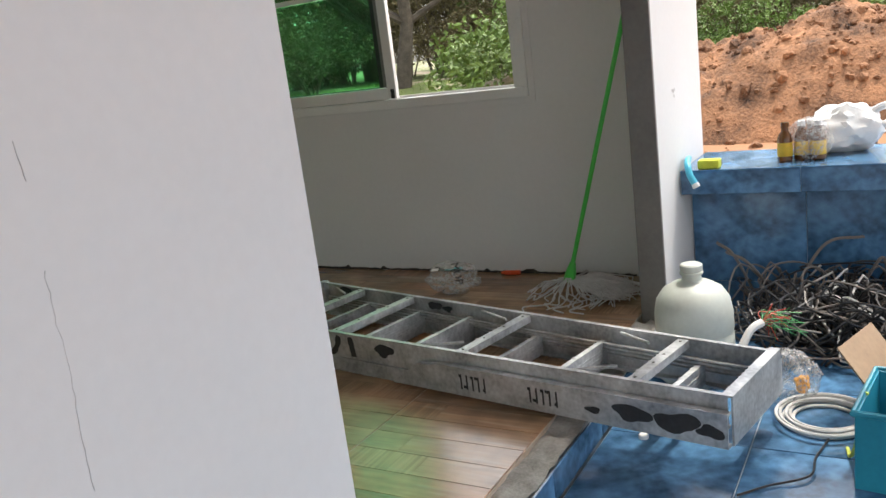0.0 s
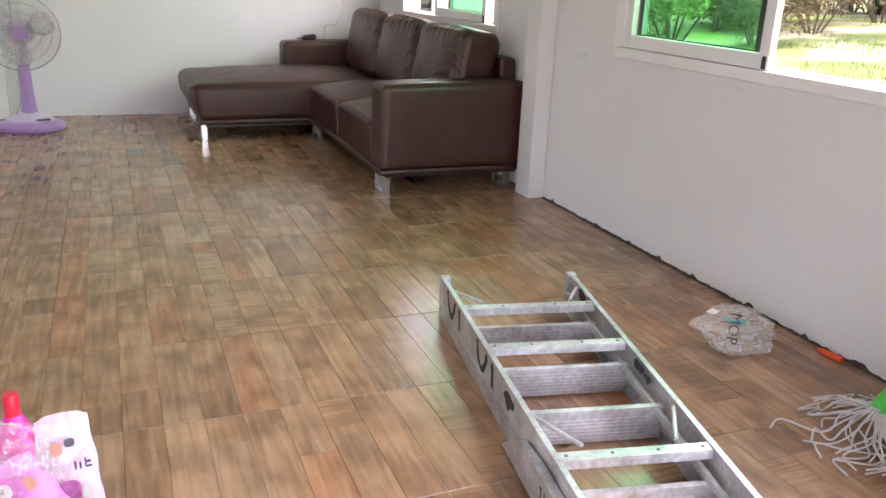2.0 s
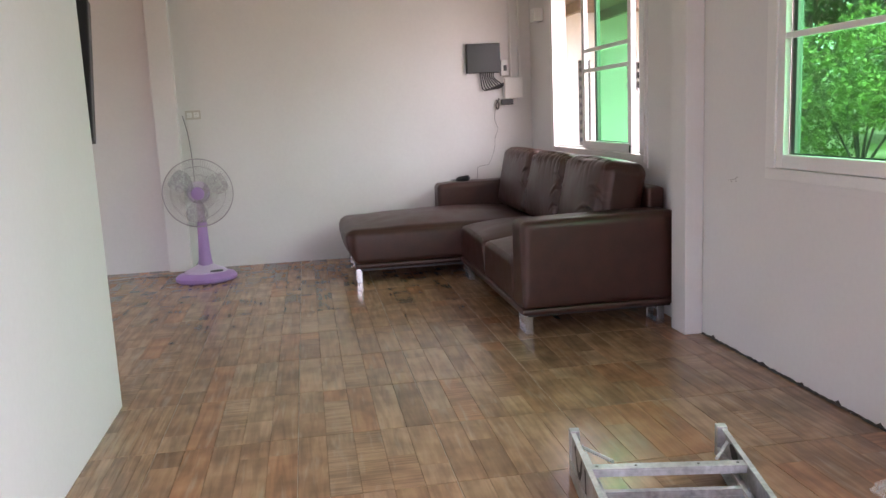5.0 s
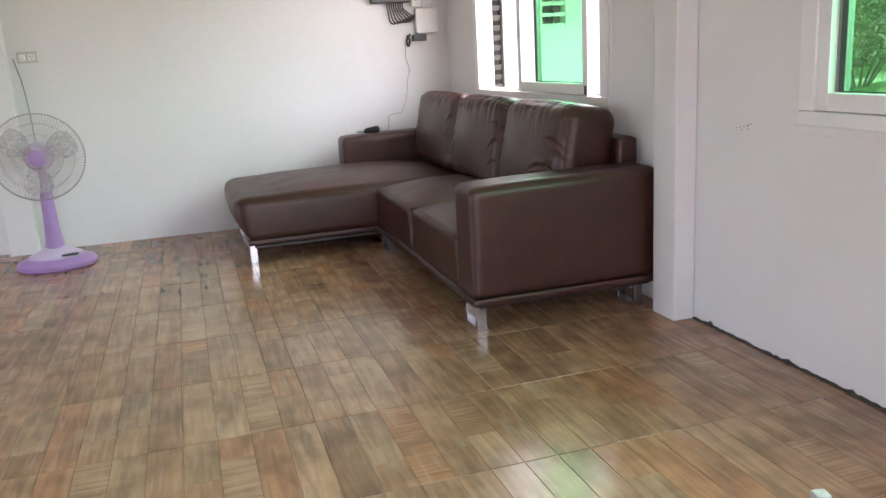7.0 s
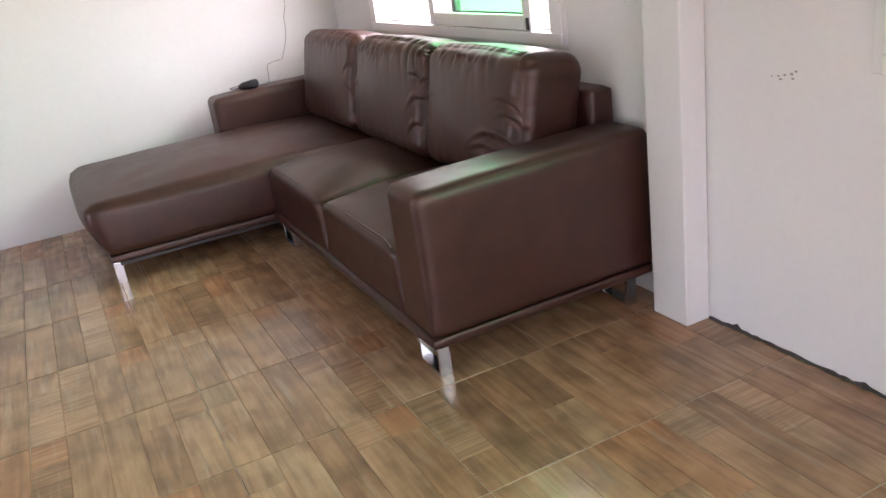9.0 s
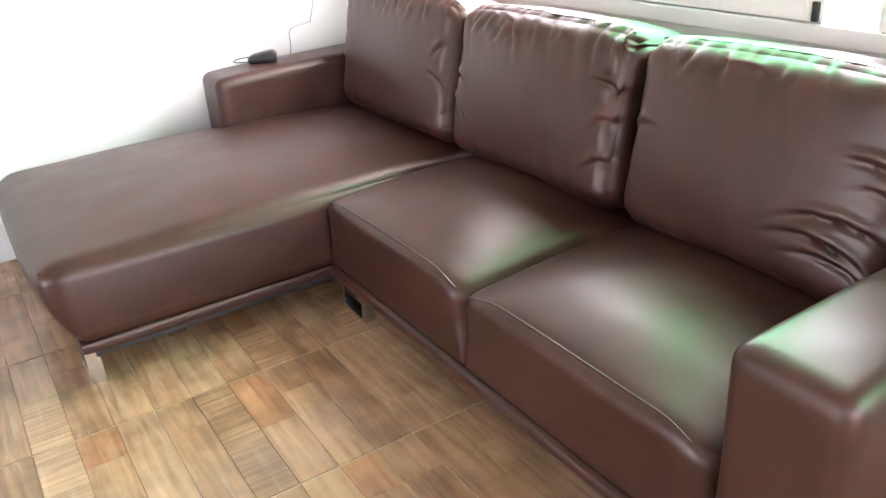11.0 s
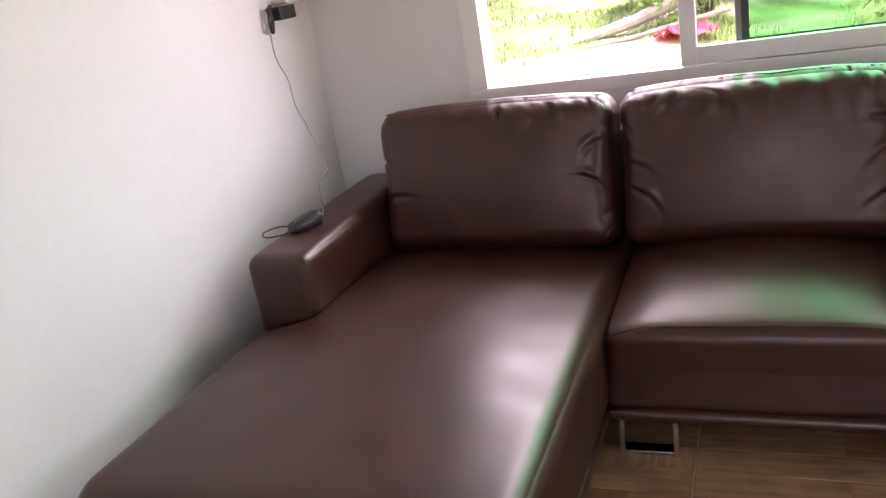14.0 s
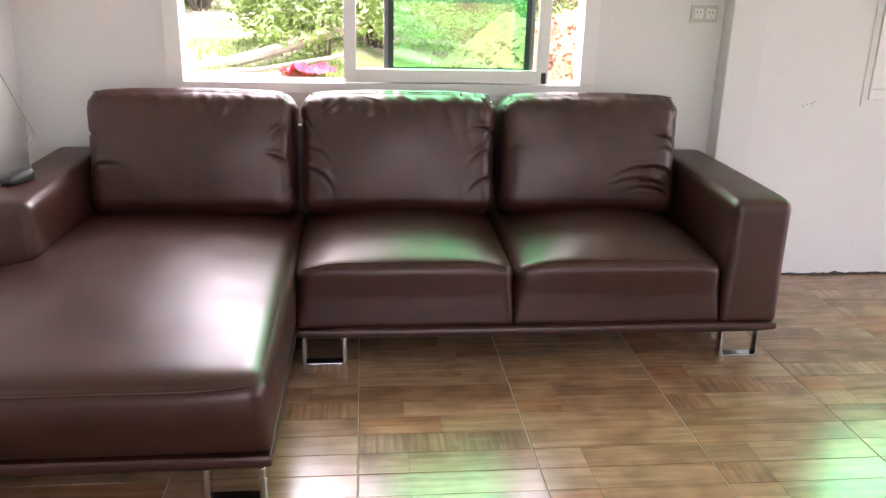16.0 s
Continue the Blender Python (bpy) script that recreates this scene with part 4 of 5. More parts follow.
def half_width(s):
    return 0.167 + (0.242 - 0.167) * s / LEN


def rail_mesh(side, s0, s1, z0, z1, out, th, round_head=False):
    """A channel rail that follows the ladder's taper."""
    bm = bmesh.new()
    n = 10
    rings = []
    for i in range(n + 1):
        s = s0 + (s1 - s0) * i / n
        x = side * (half_width(s) + out)
        t = side * th
        zt = z1 - (0.035 * max(0, (i - n + 1.6)) ** 2 if round_head and i > n - 2 else 0)
        rings.append([bm.verts.new(p) for p in ((x, s, z0), (x, s, zt), (x - t, s, zt), (x - t, s, zt - 0.006), (x - t * 0.22, s, zt - 0.008), (x - t * 0.22, s, z0 + 0.008), (x - t, s, z0 + 0.006), (x - t, s, z0))])
    for a, b in zip(rings, rings[1:]):
        for k in range(8):
            bm.faces.new((a[k], a[(k + 1) % 8], b[(k + 1) % 8], b[k]))
    bm.faces.new(rings[0])
    bm.faces.new(rings[-1])
    return bm


for side in (-1, 1):
    part("rail", rail_mesh(side, 0.0, LEN, 0.052, 0.142, 0.0, 0.015), M_ALU, ladder)
    part("lower_rail", rail_mesh(side, 0.02, LEN, 0.0, 0.050, 0.004, 0.026), M_ALU, ladder)
    part("outer_rail", rail_mesh(side, -0.01, 1.10, 0.012, 0.105, 0.03, 0.024, True), M_ALU, ladder)
    part("rail_foot", boxes((side * (half_width(LEN) - 0.013) - 0.016, side * (half_width(LEN) - 0.013) + 0.016, LEN - 0.02, LEN + 0.012, 0.045, 0.148), bevel=0.004), M_ALU, ladder)
for s in (1.70, 1.412, 0.845, 0.262):
    w = half_width(s) - 0.014
    # hollow tread lying on edge: a broad upper face with turned-down lips
    st = part("step", boxes((-w, w, s - 0.018, s + 0.016, 0.1325, 0.1375), (-w, w, s - 0.018, s - 0.0145, 0.1130, 0.1323), (-w, w, s + 0.0125, s + 0.016, 0.1130, 0.1323), bevel=0.0008), M_ALU, ladder)
    for side in (-1, 1):
        for k in (0, 1):
            part("rivet", lathe(bmesh.new(), [(0, 0.1374), (0.0045, 0.1374), (0.0045, 0.1388), (0.0025, 0.1400), (0, 0.1402)], 10, side * (w - 0.02 - 0.11 * k), s), M_STEEL, st)
for s, top in ((1.640, 0.092), (1.352, 0.092), (1.10, 0.100), (0.790, 0.078), (0.535, 0.096), (0.205, 0.076)):
    w = half_width(s) - 0.020
    part("lower_step", boxes((-w, w, s - 0.009, s + 0.009, top - 0.005, top), (-w, w, s - 0.009, s - 0.006, 0.011, top - 0.0052), (-w, w, s - 0.009, s + 0.009, 0.006, 0.0108), *[(-w, w, s - 0.0108, s - 0.0092, z, z + 0.0028) for z in [0.018 + 0.0105 * k for k in range(int((top - 0.028) / 0.0105))]], bevel=0.0005), M_ALU, ladder)
for side in (-1, 1):
    # inner lip of the folded rear frame
    part("inner_lip", rail_mesh(side, 0.02, LEN - 0.05, 0.078, 0.094, -0.030, 0.012), M_ALU, ladder)
part("end_plate", boxes((-0.172, 0.172, -0.016, -0.011, 0.012, 0.1395), (-0.172, 0.172, -0.016, 0.014, 0.140, 0.1455)), M_ALU, ladder)
for s0, s1 in ((1.86, 1.73), (1.04, 0.88), (0.47, 0.34)):
    for side in (-1, 1):
        bm = tube(bmesh.new(), [(side * (half_width(s0) - 0.02), s0, 0.128), (side * (half_width(s1) - 0.085), s1, 0.138)], 0.0055, 6)
        part("brace", bm, M_ALU, ladder)
# black paint smears on the rails, and stencilled marks that cannot be read
rs = random.Random(31)
for stroke in (((1.86, 0.132), (1.83, 0.085), (1.795, 0.064), (1.765, 0.09), (1.75, 0.132)), ((1.695, 0.13), (1.685, 0.06)), ((1.475, 0.132), (1.455, 0.085), (1.415, 0.064), (1.385, 0.09), (1.37, 0.13)), ((1.315, 0.132), (1.305, 0.06))):
    bm = bmesh.new()
    line = smooth_path([(0, s, z) for s, z in stroke], 6)
    edge = []
    for k, p in enumerate(line):
        d = (line[min(k + 1, len(line) - 1)] - line[max(k - 1, 0)]).normalized()
        w = 0.0115 * (1 + 0.5 * noise.noise((p.y * 40, p.z * 40, 2)))
        pair_ = []
        for sg in (-1, 1):
            y, z = p.y - sg * d.z * w, min(0.139, max(0.054, p.z + sg * d.y * w))
            pair_.append(bm.verts.new((-(half_width(y) + 0.0008), y, z)))
        edge.append(pair_)
    for a, b in zip(edge, edge[1:]):
        bm.faces.new((a[0], a[1], b[1], b[0]))
    part("paint_stroke", bm, M_BLACKPAINT, ladder, "brushed black paint stroke")
for s, side, zc, sz, out in ((0.03, -1, 0.05, 0.026, 0.0315), (0.12, -1, 0.058, 0.044, 0.0315), (0.25, -1, 0.062, 0.036, 0.0315), (0.36, -1, 0.05, 0.018, 0.0315), (1.16, -1, 0.10, 0.030, 0.0008), (1.80, 1, 0.115, 0.030, -0.0158), (1.28, 1, 0.115, 0.026, -0.0158), (1.22, 1, 0.11, 0.018, -0.0158)):
    bm = bmesh.new()
    ring = []
    for i in range(22):
        a = i * math.tau / 22
        k = sz * (0.8 + 0.5 * noise.noise((math.cos(a) * 0.9 + s * 9, math.sin(a) * 0.9, 4)))
        y = s + 1.7 * k * math.cos(a)
        z = min(0.139 if s > 1.1 else 0.1, max(0.055 if s > 1.1 else 0.015, zc + 0.8 * k * math.sin(a)))
        ring.append(bm.verts.new((side * (half_width(y) + out), y, z)))
    bm.faces.new(ring)
    part("paint_smear", bm, M_BLACKPAINT, ladder, "smeared black paint")
for s in (0.47, 0.72):
    for k in range(5):
        y = s + 0.022 * k
        x = -(half_width(y) + 0.0316)
        bm = boxes((x - 0.0006, x, y, y + 0.006, 0.036, 0.084), (x - 0.0005, x, y + 0.0062, y + (0.018 if k % 2 else 0.011), 0.074 if k % 3 else 0.04, 0.083 if k % 3 else 0.049))
        part("mark", bm, M_BLACKPAINT, ladder, "black stencilled mark")

# ---- mop ----
M_GREENP = mat("bright_green_plastic", (0.06, 0.50, 0.07), 0.35, vary=0.1, bump=0.03)
M_COTTON = mat("grey_white_cotton", (0.55, 0.53, 0.52), 0.95, vary=0.15, scale=20, fine=250, bump=0.6)
mop = thing("mop", "cotton string mop with a bright green handle leaning on the wall", "mop", (2.925, 2.575, 0.0))
top = Vector((0.004, -0.352, 1.27))
sock = Vector((0.0, 0.0, 0.075))
dirn = (top - sock).normalized()
part("handle", tube(bmesh.new(), [sock, top], 0.0095, 12), M_GREENP, mop, smooth=True)
part("socket", tube(bmesh.new(), [sock - dirn * 0.02, sock + dirn * 0.02, sock + dirn * 0.065], [0.026, 0.022, 0.012], 12), M_GREENP, mop, smooth=True)
rm = random.Random(13)
bm = bmesh.new()
for i in range(270):
    a = rm.gauss(-1.38, 0.50) if i % 9 else rm.random() * 6.28
    L = (0.16 + 0.14 * rm.random()) * (1 if i % 9 else 0.6)
    d = Vector((math.cos(a), math.sin(a), 0))
    n = Vector((-d.y, d.x, 0))
    z1 = 0.012 + 0.035 * rm.random()
    p = [sock - dirn * 0.012 + d * 0.012, sock + d * 0.055 + Vector((0, 0, -0.018)), d * (0.4 * L + 0.04) + n * rm.gauss(0, 0.015) + Vector((0, 0, z1 + 0.012)),
         d * (0.75 * L + 0.02) + n * rm.gauss(0, 0.04) + Vector((0, 0, z1 * 0.6 + 0.004)), d * L + n * rm.gauss(0, 0.06) + Vector((0, 0, 0.006 + 0.3 * z1))]
    for q in p:
        q.x = min(q.x, 0.205 if q.y > -0.22 else 0.10)
    tube(bm, smooth_path(p, 4), 0.0026, 5)
for a, L in ((2.75, 0.30), (3.3, 0.27), (-2.7, 0.30), (2.2, 0.2), (3.0, 0.22)):
    d, n = Vector((math.cos(a), math.sin(a), 0)), Vector((-math.sin(a), math.cos(a), 0))
    p = [sock + d * 0.02, d * 0.10 + Vector((0, 0, 0.02)), d * 0.17 + n * 0.03 + Vector((0, 0, 0.006)), d * (L - 0.05) - n * 0.03 + Vector((0, 0, 0.006)), d * L + n * 0.02 + Vector((0, 0, 0.006))]
    tube(bm, smooth_path(p, 6), 0.0032, 5)
tagged(part("string_head", bm, M_COTTON, mop, "tangled white cotton strings", smooth=True), kind="stuff")


def crumple(bm, centre, radii, seed, cuts=14, rough=0.35):
    """A crumpled film bag."""
    res = bmesh.ops.create_icosphere(bm, subdivisions=4, radius=1)
    for v in res["verts"]:
        d = v.co.normalized()
        k = 1 + rough * noise.noise(d * 1.6 + Vector((seed, 0, 0))) + 0.6 * rough * abs(noise.noise(d * 4 + Vector((0, seed, 0)))) + 0.2 * rough * noise.noise(d * 11 + Vector((0, 0, seed)))
        p = Vector((d.x * radii[0], d.y * radii[1], d.z * radii[2])) * k
        v.co = Vector(centre) + p
        v.co.z = max(v.co.z, centre[2] - radii[2] * 0.95)
    return bm


M_CLEAR = film_material("clear_film", (0.85, 0.86, 0.86), 0.20)
M_MILKY = film_material("milky_film", (0.85, 0.84, 0.84), 0.78, 0.35, 5.0)
M_INK = mat("black_print", (0.02, 0.02, 0.02), 0.6)
M_TEAL = mat("teal_print", (0.04, 0.30, 0.33), 0.5)
bag = thing("plastic_bag", "crumpled clear plastic mop wrapper lying on the floor", "plastic bag", (2.915, 3.14, 0.0), 20)
film = part("film", crumple(bmesh.new(), (0, 0, 0.058), (0.142, 0.110, 0.060), 3), M_CLEAR, bag, smooth=True, angle=25)
f = bpy.data.curves.new("print", 'FONT')
f.body, f.size, f.extrude = "MOP", 0.05, 0.0005
tmp = bpy.data.objects.new("print", f)
pm = bpy.data.meshes.new_from_object(tmp)
pm.materials.clear()
pm.materials.append(M_INK)
bpy.data.objects.remove(tmp)
txt = new("print", pm)
txt.parent = bag
face = Vector((-0.6, -0.55, 0.58)).normalized()          # the print lies on the side of the wrapper that slopes to the porch
down = (Vector((0, 0, -1)) + face * face.z).normalized()
side_ = face.cross(down)
lay = Matrix((down, side_, face)).transposed().to_4x4()
lay.translation = Vector((2.858, 3.108, 0.142))
txt.matrix_local = pose(2.915, 3.14, 0.0, 0, 0, 20).inverted() @ lay
part("print", boxes((-0.075, -0.04, -0.06, -0.02, 0.115, 0.1155), (-0.07, -0.055, -0.0199, 0.02, 0.112, 0.1125)), M_TEAL, bag, "teal printed shape")
part("tag", boxes((-0.055, -0.012, 0.055, 0.085, 0.108, 0.109)), M_WPLASTIC, bag, "small white price tag")

M_ORANGE = mat("orange_plastic", (0.75, 0.09, 0.02), 0.4, vary=0.1, bump=0.03)
cap = thing("marker_pen", "short orange plastic tube lying against the wall", "marker pen", (3.165, 2.965, 0.0), 8)
part("barrel", tube(bmesh.new(), [(0, -0.045, 0.011), (0, 0.03, 0.011)], 0.011, 12), M_ORANGE, cap, smooth=True)
part("tip", tube(bmesh.new(), [(0, 0.0302, 0.011), (0, 0.046, 0.011)], 0.007, 12), M_ORANGE, cap, smooth=True)

# ---- porch: water jar, cable heap, boxes ----
M_JAR = mat("dusty_white_plastic", (0.50, 0.53, 0.48), 0.45, vary=0.1, scale=5, fine=60, bump=0.1)
jar = thing("water_jar", "dusty white plastic drinking-water jar with a neck", "water jar", (2.41, 1.95, -0.1))
part("body", lathe(bmesh.new(), [(0.0, 0.0), (0.125, 0.0), (0.138, 0.012), (0.138, 0.06), (0.134, 0.066), (0.134, 0.074), (0.138, 0.08), (0.138, 0.16), (0.134, 0.166), (0.134, 0.174), (0.138, 0.18), (0.137, 0.24),
                                 (0.128, 0.285), (0.105, 0.318), (0.07, 0.338), (0.042, 0.345), (0.034, 0.352), (0.034, 0.375)], 40), M_JAR, jar, smooth=True)
part("cap", lathe(bmesh.new(), [(0.0345, 0.372), (0.041, 0.372), (0.041, 0.378), (0.036, 0.381), (0.039, 0.384), (0.039, 0.402), (0.034, 0.406), (0.0, 0.406)], 32), M_JAR, jar, smooth=True)
jar.scale = (0.91, 0.91, 0.96)
M_GCABLE = mat("grey_cable", (0.17, 0.15, 0.135), 0.5, vary=0.2, bump=0.05)
M_BCABLE = mat("black_cable", (0.02, 0.02, 0.022), 0.45, vary=0.2, bump=0.05)
M_WCABLE = mat("white_cable", (0.6, 0.6, 0.58), 0.45, vary=0.1, bump=0.05)
M_COPPER = mat("red_wire", (0.55, 0.08, 0.05), 0.4)
M_GWIRE = mat("green_wire", (0.05, 0.28, 0.08), 0.4)


def tangle(name, n, lo, hi, r, seed, material, parent, knots=6):
    """Loose loops of cable, each a part of its own."""
    rk = random.Random(seed)
    for _ in range(n):
        cx, cy = lo[0] + (hi[0] - lo[0]) * rk.random(), lo[1] + (hi[1] - lo[1]) * rk.random()
        rad = 0.06 + 0.12 * rk.random()
        a0 = rk.random() * 6.28
        p = []
        for k in range(knots):
            a = a0 + k * (0.9 + 0.6 * rk.random())
            q = Vector((cx + rad * math.cos(a) * (0.7 + 0.6 * rk.random()), cy + rad * math.sin(a) * (0.7 + 0.6 * rk.random()), lo[2] + 0.01 + (hi[2] - lo[2]) * rk.random() ** 1.5))
            q.x = min(max(q.x, lo[0] - 0.08), 3.09)
            p.append(q)
        part(name, tube(bmesh.new(), smooth_path(p, 5), r, 5), material, parent, smooth=True)


heap = thing("cable_heap", "tangled heap of black and grey electric cables on the porch tiles", "cables")
tangle("black_cable", 110, (2.62, 1.15, -0.1), (3.05, 1.80, 0.11), 0.0042, 1, M_BCABLE, heap)
tangle("grey_cable", 60, (2.60, 1.15, -0.1), (3.05, 1.80, 0.13), 0.0038, 2, M_GCABLE, heap)
tangle("white_cable", 9, (2.62, 1.25, -0.1), (3.0, 1.75, 0.12), 0.004, 3, M_WCABLE, heap)
for p in ([(3.0, 1.85, 0.0), (2.98, 1.92, 0.16), (3.02, 1.99, 0.20)], [(2.98, 1.7, 0.05), (3.02, 1.6, 0.2), (3.08, 1.48, 0.21)], [(3.0, 1.78, 0.0), (2.94, 1.86, 0.14), (2.99, 1.95, 0.17)], [(3.02, 1.5, 0.0), (3.05, 1.42, 0.14), (3.08, 1.40, 0.02)]):
    part("stiff_cable", tube(bmesh.new(), smooth_path(p, 8), 0.006, 6), M_GCABLE, heap, smooth=True)
sheath = thing("cable_end", "thick white cable with stripped red and green wires", "cable", (2.35, 1.745, -0.1))
part("sheath", tube(bmesh.new(), smooth_path([(-0.04, 0.08, 0.02), (0.0, 0.06, 0.10), (0.06, 0.03, 0.17), (0.10, 0.0, 0.185)], 6), 0.013, 8), M_WCABLE, sheath, smooth=True)
for name, m_, sd in (("red_wires", M_COPPER, 1), ("green_wires", M_GWIRE, 2)):
    bm, rk = bmesh.new(), random.Random(sd)
    for k in range(14):
        e = Vector((0.12 + 0.06 * rk.random(), 0.03 - 0.10 * rk.random() - 0.03 * sd, 0.11 + 0.12 * rk.random()))
        tube(bm, smooth_path([(0.10, 0.0, 0.185), Vector((0.13, -0.02, 0.2)) + Vector((rk.gauss(0, .012), rk.gauss(0, .012), rk.gauss(0, .02))), e], 4), 0.0014, 4)
    part(name, bm, m_, sheath)
coil = thing("cable_coil", "coil of white flat cable on the blue tiles", "cable coil", (2.17, 1.54, -0.1))
for k in range(6):
    bm = tube(bmesh.new(), [(math.cos(i / 40 * 6.2832) * (0.085 + 0.010 * k) + 0.01 * math.sin(k * 2), math.sin(i / 40 * 6.2832) * (0.085 + 0.009 * k), 0.007 + 0.008 * (k % 3)) for i in range(40)], 0.005, 6, closed=True)
    part("turn", bm, M_WCABLE, coil, smooth=True)
b2 = thing("plastic_bag", "crumpled clear bag with small orange parts", "plastic bag", (2.30, 1.645, -0.1))
part("film", crumple(bmesh.new(), (0, 0, 0.07), (0.08, 0.07, 0.075), 8), M_CLEAR, b2, smooth=True, angle=25)
part("contents", crumple(bmesh.new(), (0.02, -0.03, 0.04), (0.025, 0.02, 0.03), 2), mat("orange_parts", (0.8, 0.35, 0.02), 0.5), b2, "orange plastic fittings")
M_TURQ = mat("turquoise_plastic", (0.02, 0.26, 0.36), 0.35, vary=0.12, scale=6)
M_CARD = mat("brown_cardboard", (0.33, 0.23, 0.15), 0.85, vary=0.15, scale=8, fine=80)
crate = thing("crate", "turquoise plastic crate with rounded rim", "crate", (1.94, 1.32, -0.1), -8)
part("wall", boxes((-0.14, -0.132, -0.11, 0.11, 0.0, 0.20), (0.132, 0.14, -0.11, 0.11, 0.0, 0.20), (-0.1319, 0.1319, -0.11, -0.102, 0.0, 0.20), (-0.1319, 0.1319, 0.102, 0.11, 0.0, 0.20), bevel=0.003), M_TURQ, crate)
part("bottom", boxes((-0.131, 0.131, -0.101, 0.101, 0.002, 0.01)), M_TURQ, crate)
part("rim", tube(bmesh.new(), [(-0.142, -0.112, 0.2), (0.142, -0.112, 0.2), (0.142, 0.112, 0.2), (-0.142, 0.112, 0.2)], 0.009, 8, closed=True), M_TURQ, crate, smooth=True)
carton = thing("cardboard_box", "opened brown cardboard box with a raised flap", "cardboard box", (2.245, 1.31, -0.1), -18)
part("box", boxes((-0.12, 0.12, -0.10, 0.10, 0.0, 0.12)), M_CARD, carton)
fl = part("flap", boxes((-0.12, 0.12, 0.0, 0.12, 0.0, 0.004)), M_CARD, carton)
fl.matrix_local = pose(0, 0.098, 0.121, 52, 0, 0)
rope = part("yellow_cord", tube(bmesh.new(), smooth_path([(1.93, 1.425, 0.105), (1.93, 1.447, 0.05), (1.94, 1.45, -0.04), (1.96, 1.465, -0.09), (2.01, 1.475, -0.094)], 6), 0.005, 6), mat("yellow_green_cord", (0.55, 0.60, 0.10), 0.6), smooth=True)
tagged(rope, "yellow-green plastic cord hanging from the crate", "cord")
lid = tagged(part("round_token", lathe(bmesh.new(), [(0.0, -0.1), (0.014, -0.1), (0.014, -0.09), (0.012, -0.088), (0, -0.088)], 20, 1.937, 1.998), M_WPLASTIC, smooth=True), "small round white plastic disc on the blue tiles", "disc")
wire = tagged(part("loose_wire", tube(bmesh.new(), smooth_path([(1.70, 1.70, -0.096), (1.76, 1.64, -0.094), (1.83, 1.55, -0.090), (1.93, 1.545, -0.092), (2.01, 1.53, -0.094), (2.12, 1.51, -0.094)], 6), 0.003, 6), M_BCABLE, smooth=True), "thin black wire lying on the tiles", "wire")
nail = tagged(part("bolt", tube(bmesh.new(), [(2.08, 1.37, -0.095), (2.12, 1.40, -0.095)], 0.004, 8), M_STEEL), "small steel bolt on the tiles", "bolt")

# ---- things on the parapet ----
M_AMBER = mat("amber_glass", (0.16, 0.055, 0.01), 0.08, vary=0.1, bump=0, trans=0.35)
M_YLABEL = mat("yellow_label", (0.65, 0.42, 0.03), 0.6)


def bottle(at, wrapped):
    b = thing("bottle", "small amber glass medicine bottle" + (" inside a clear bag" if wrapped else " with a yellow label"), "bottle", at, group="amber bottles on the parapet")
    part("glass", lathe(bmesh.new(), [(0, 0), (0.024, 0), (0.027, 0.004), (0.027, 0.085), (0.022, 0.10), (0.013, 0.112), (0.012, 0.128)], 24), M_AMBER, b, smooth=True)
    part("cap", lathe(bmesh.new(), [(0.0125, 0.126), (0.015, 0.126), (0.015, 0.145), (0.0, 0.146)], 20), M_AMBER if not wrapped else M_WPLASTIC, b, smooth=True)
    part("label", lathe(bmesh.new(), [(0.0272, 0.02), (0.0276, 0.021), (0.0276, 0.07), (0.0272, 0.071)], 24), M_YLABEL, b, "yellow paper label", smooth=True)


bottle((3.115, 1.745, 0.4965), False)
bottle((3.135, 1.690, 0.4965), True)
bottle((3.130, 1.632, 0.4965), True)
bottle((3.180, 1.660, 0.4965), True)
b3 = thing("plastic_bag", "clear plastic bag round the bottles", "plastic bag", (3.145, 1.662, 0.4965))
part("film", crumple(bmesh.new(), (0, 0, 0.075), (0.062, 0.075, 0.08), 5, rough=0.2), M_CLEAR, b3, smooth=True)
b4 = thing("carrier_bag", "bulging white carrier bag with a knotted handle", "bag", (3.29, 1.555, 0.4965))
part("bag", crumple(bmesh.new(), (0, 0, 0.085), (0.085, 0.125, 0.09), 12, rough=0.28), mat("white_bag_film", (0.82, 0.82, 0.80), 0.45, vary=0.05, bump=0.3, bump_dist=0.006), b4, smooth=True, angle=30)
part("handle", tube(bmesh.new(), smooth_path([(0.0, -0.07, 0.13), (0.0, -0.14, 0.165), (0.0, -0.185, 0.14), (0.0, -0.15, 0.10), (0, -0.09, 0.09)], 6), [0.02] * 1 + [0.014] * 24, 8), M_WPLASTIC, b4, smooth=True)
M_SPONGE = mat("yellow_green_sponge", (0.50, 0.52, 0.05), 0.95, vary=0.2, scale=30, fine=200, bump=0.8)
sp = tagged(part("sponge", boxes((2.995, 3.055, 1.965, 2.045, 0.4965, 0.530), bevel=0.006), M_SPONGE), "yellow-green cleaning sponge on the parapet", "sponge")
M_SKY = mat("light_blue_plastic", (0.06, 0.42, 0.58), 0.35)
br = thing("scrub_brush", "light blue plastic brush with a white tip hooked on the edge", "brush", (2.962, 2.075, 0.452))
part("handle", tube(bmesh.new(), smooth_path([(0.12, 0.02, 0.075), (0.05, 0.01, 0.075), (0.008, 0.0, 0.062), (-0.012, -0.012, 0.03), (-0.018, -0.03, 0.0)], 5), 0.013, 10), M_SKY, br, smooth=True)
part("tip", tube(bmesh.new(), [(-0.018, -0.0303, -0.0003), (-0.021, -0.037, -0.014)], 0.0145, 10), M_WPLASTIC, br, smooth=True)

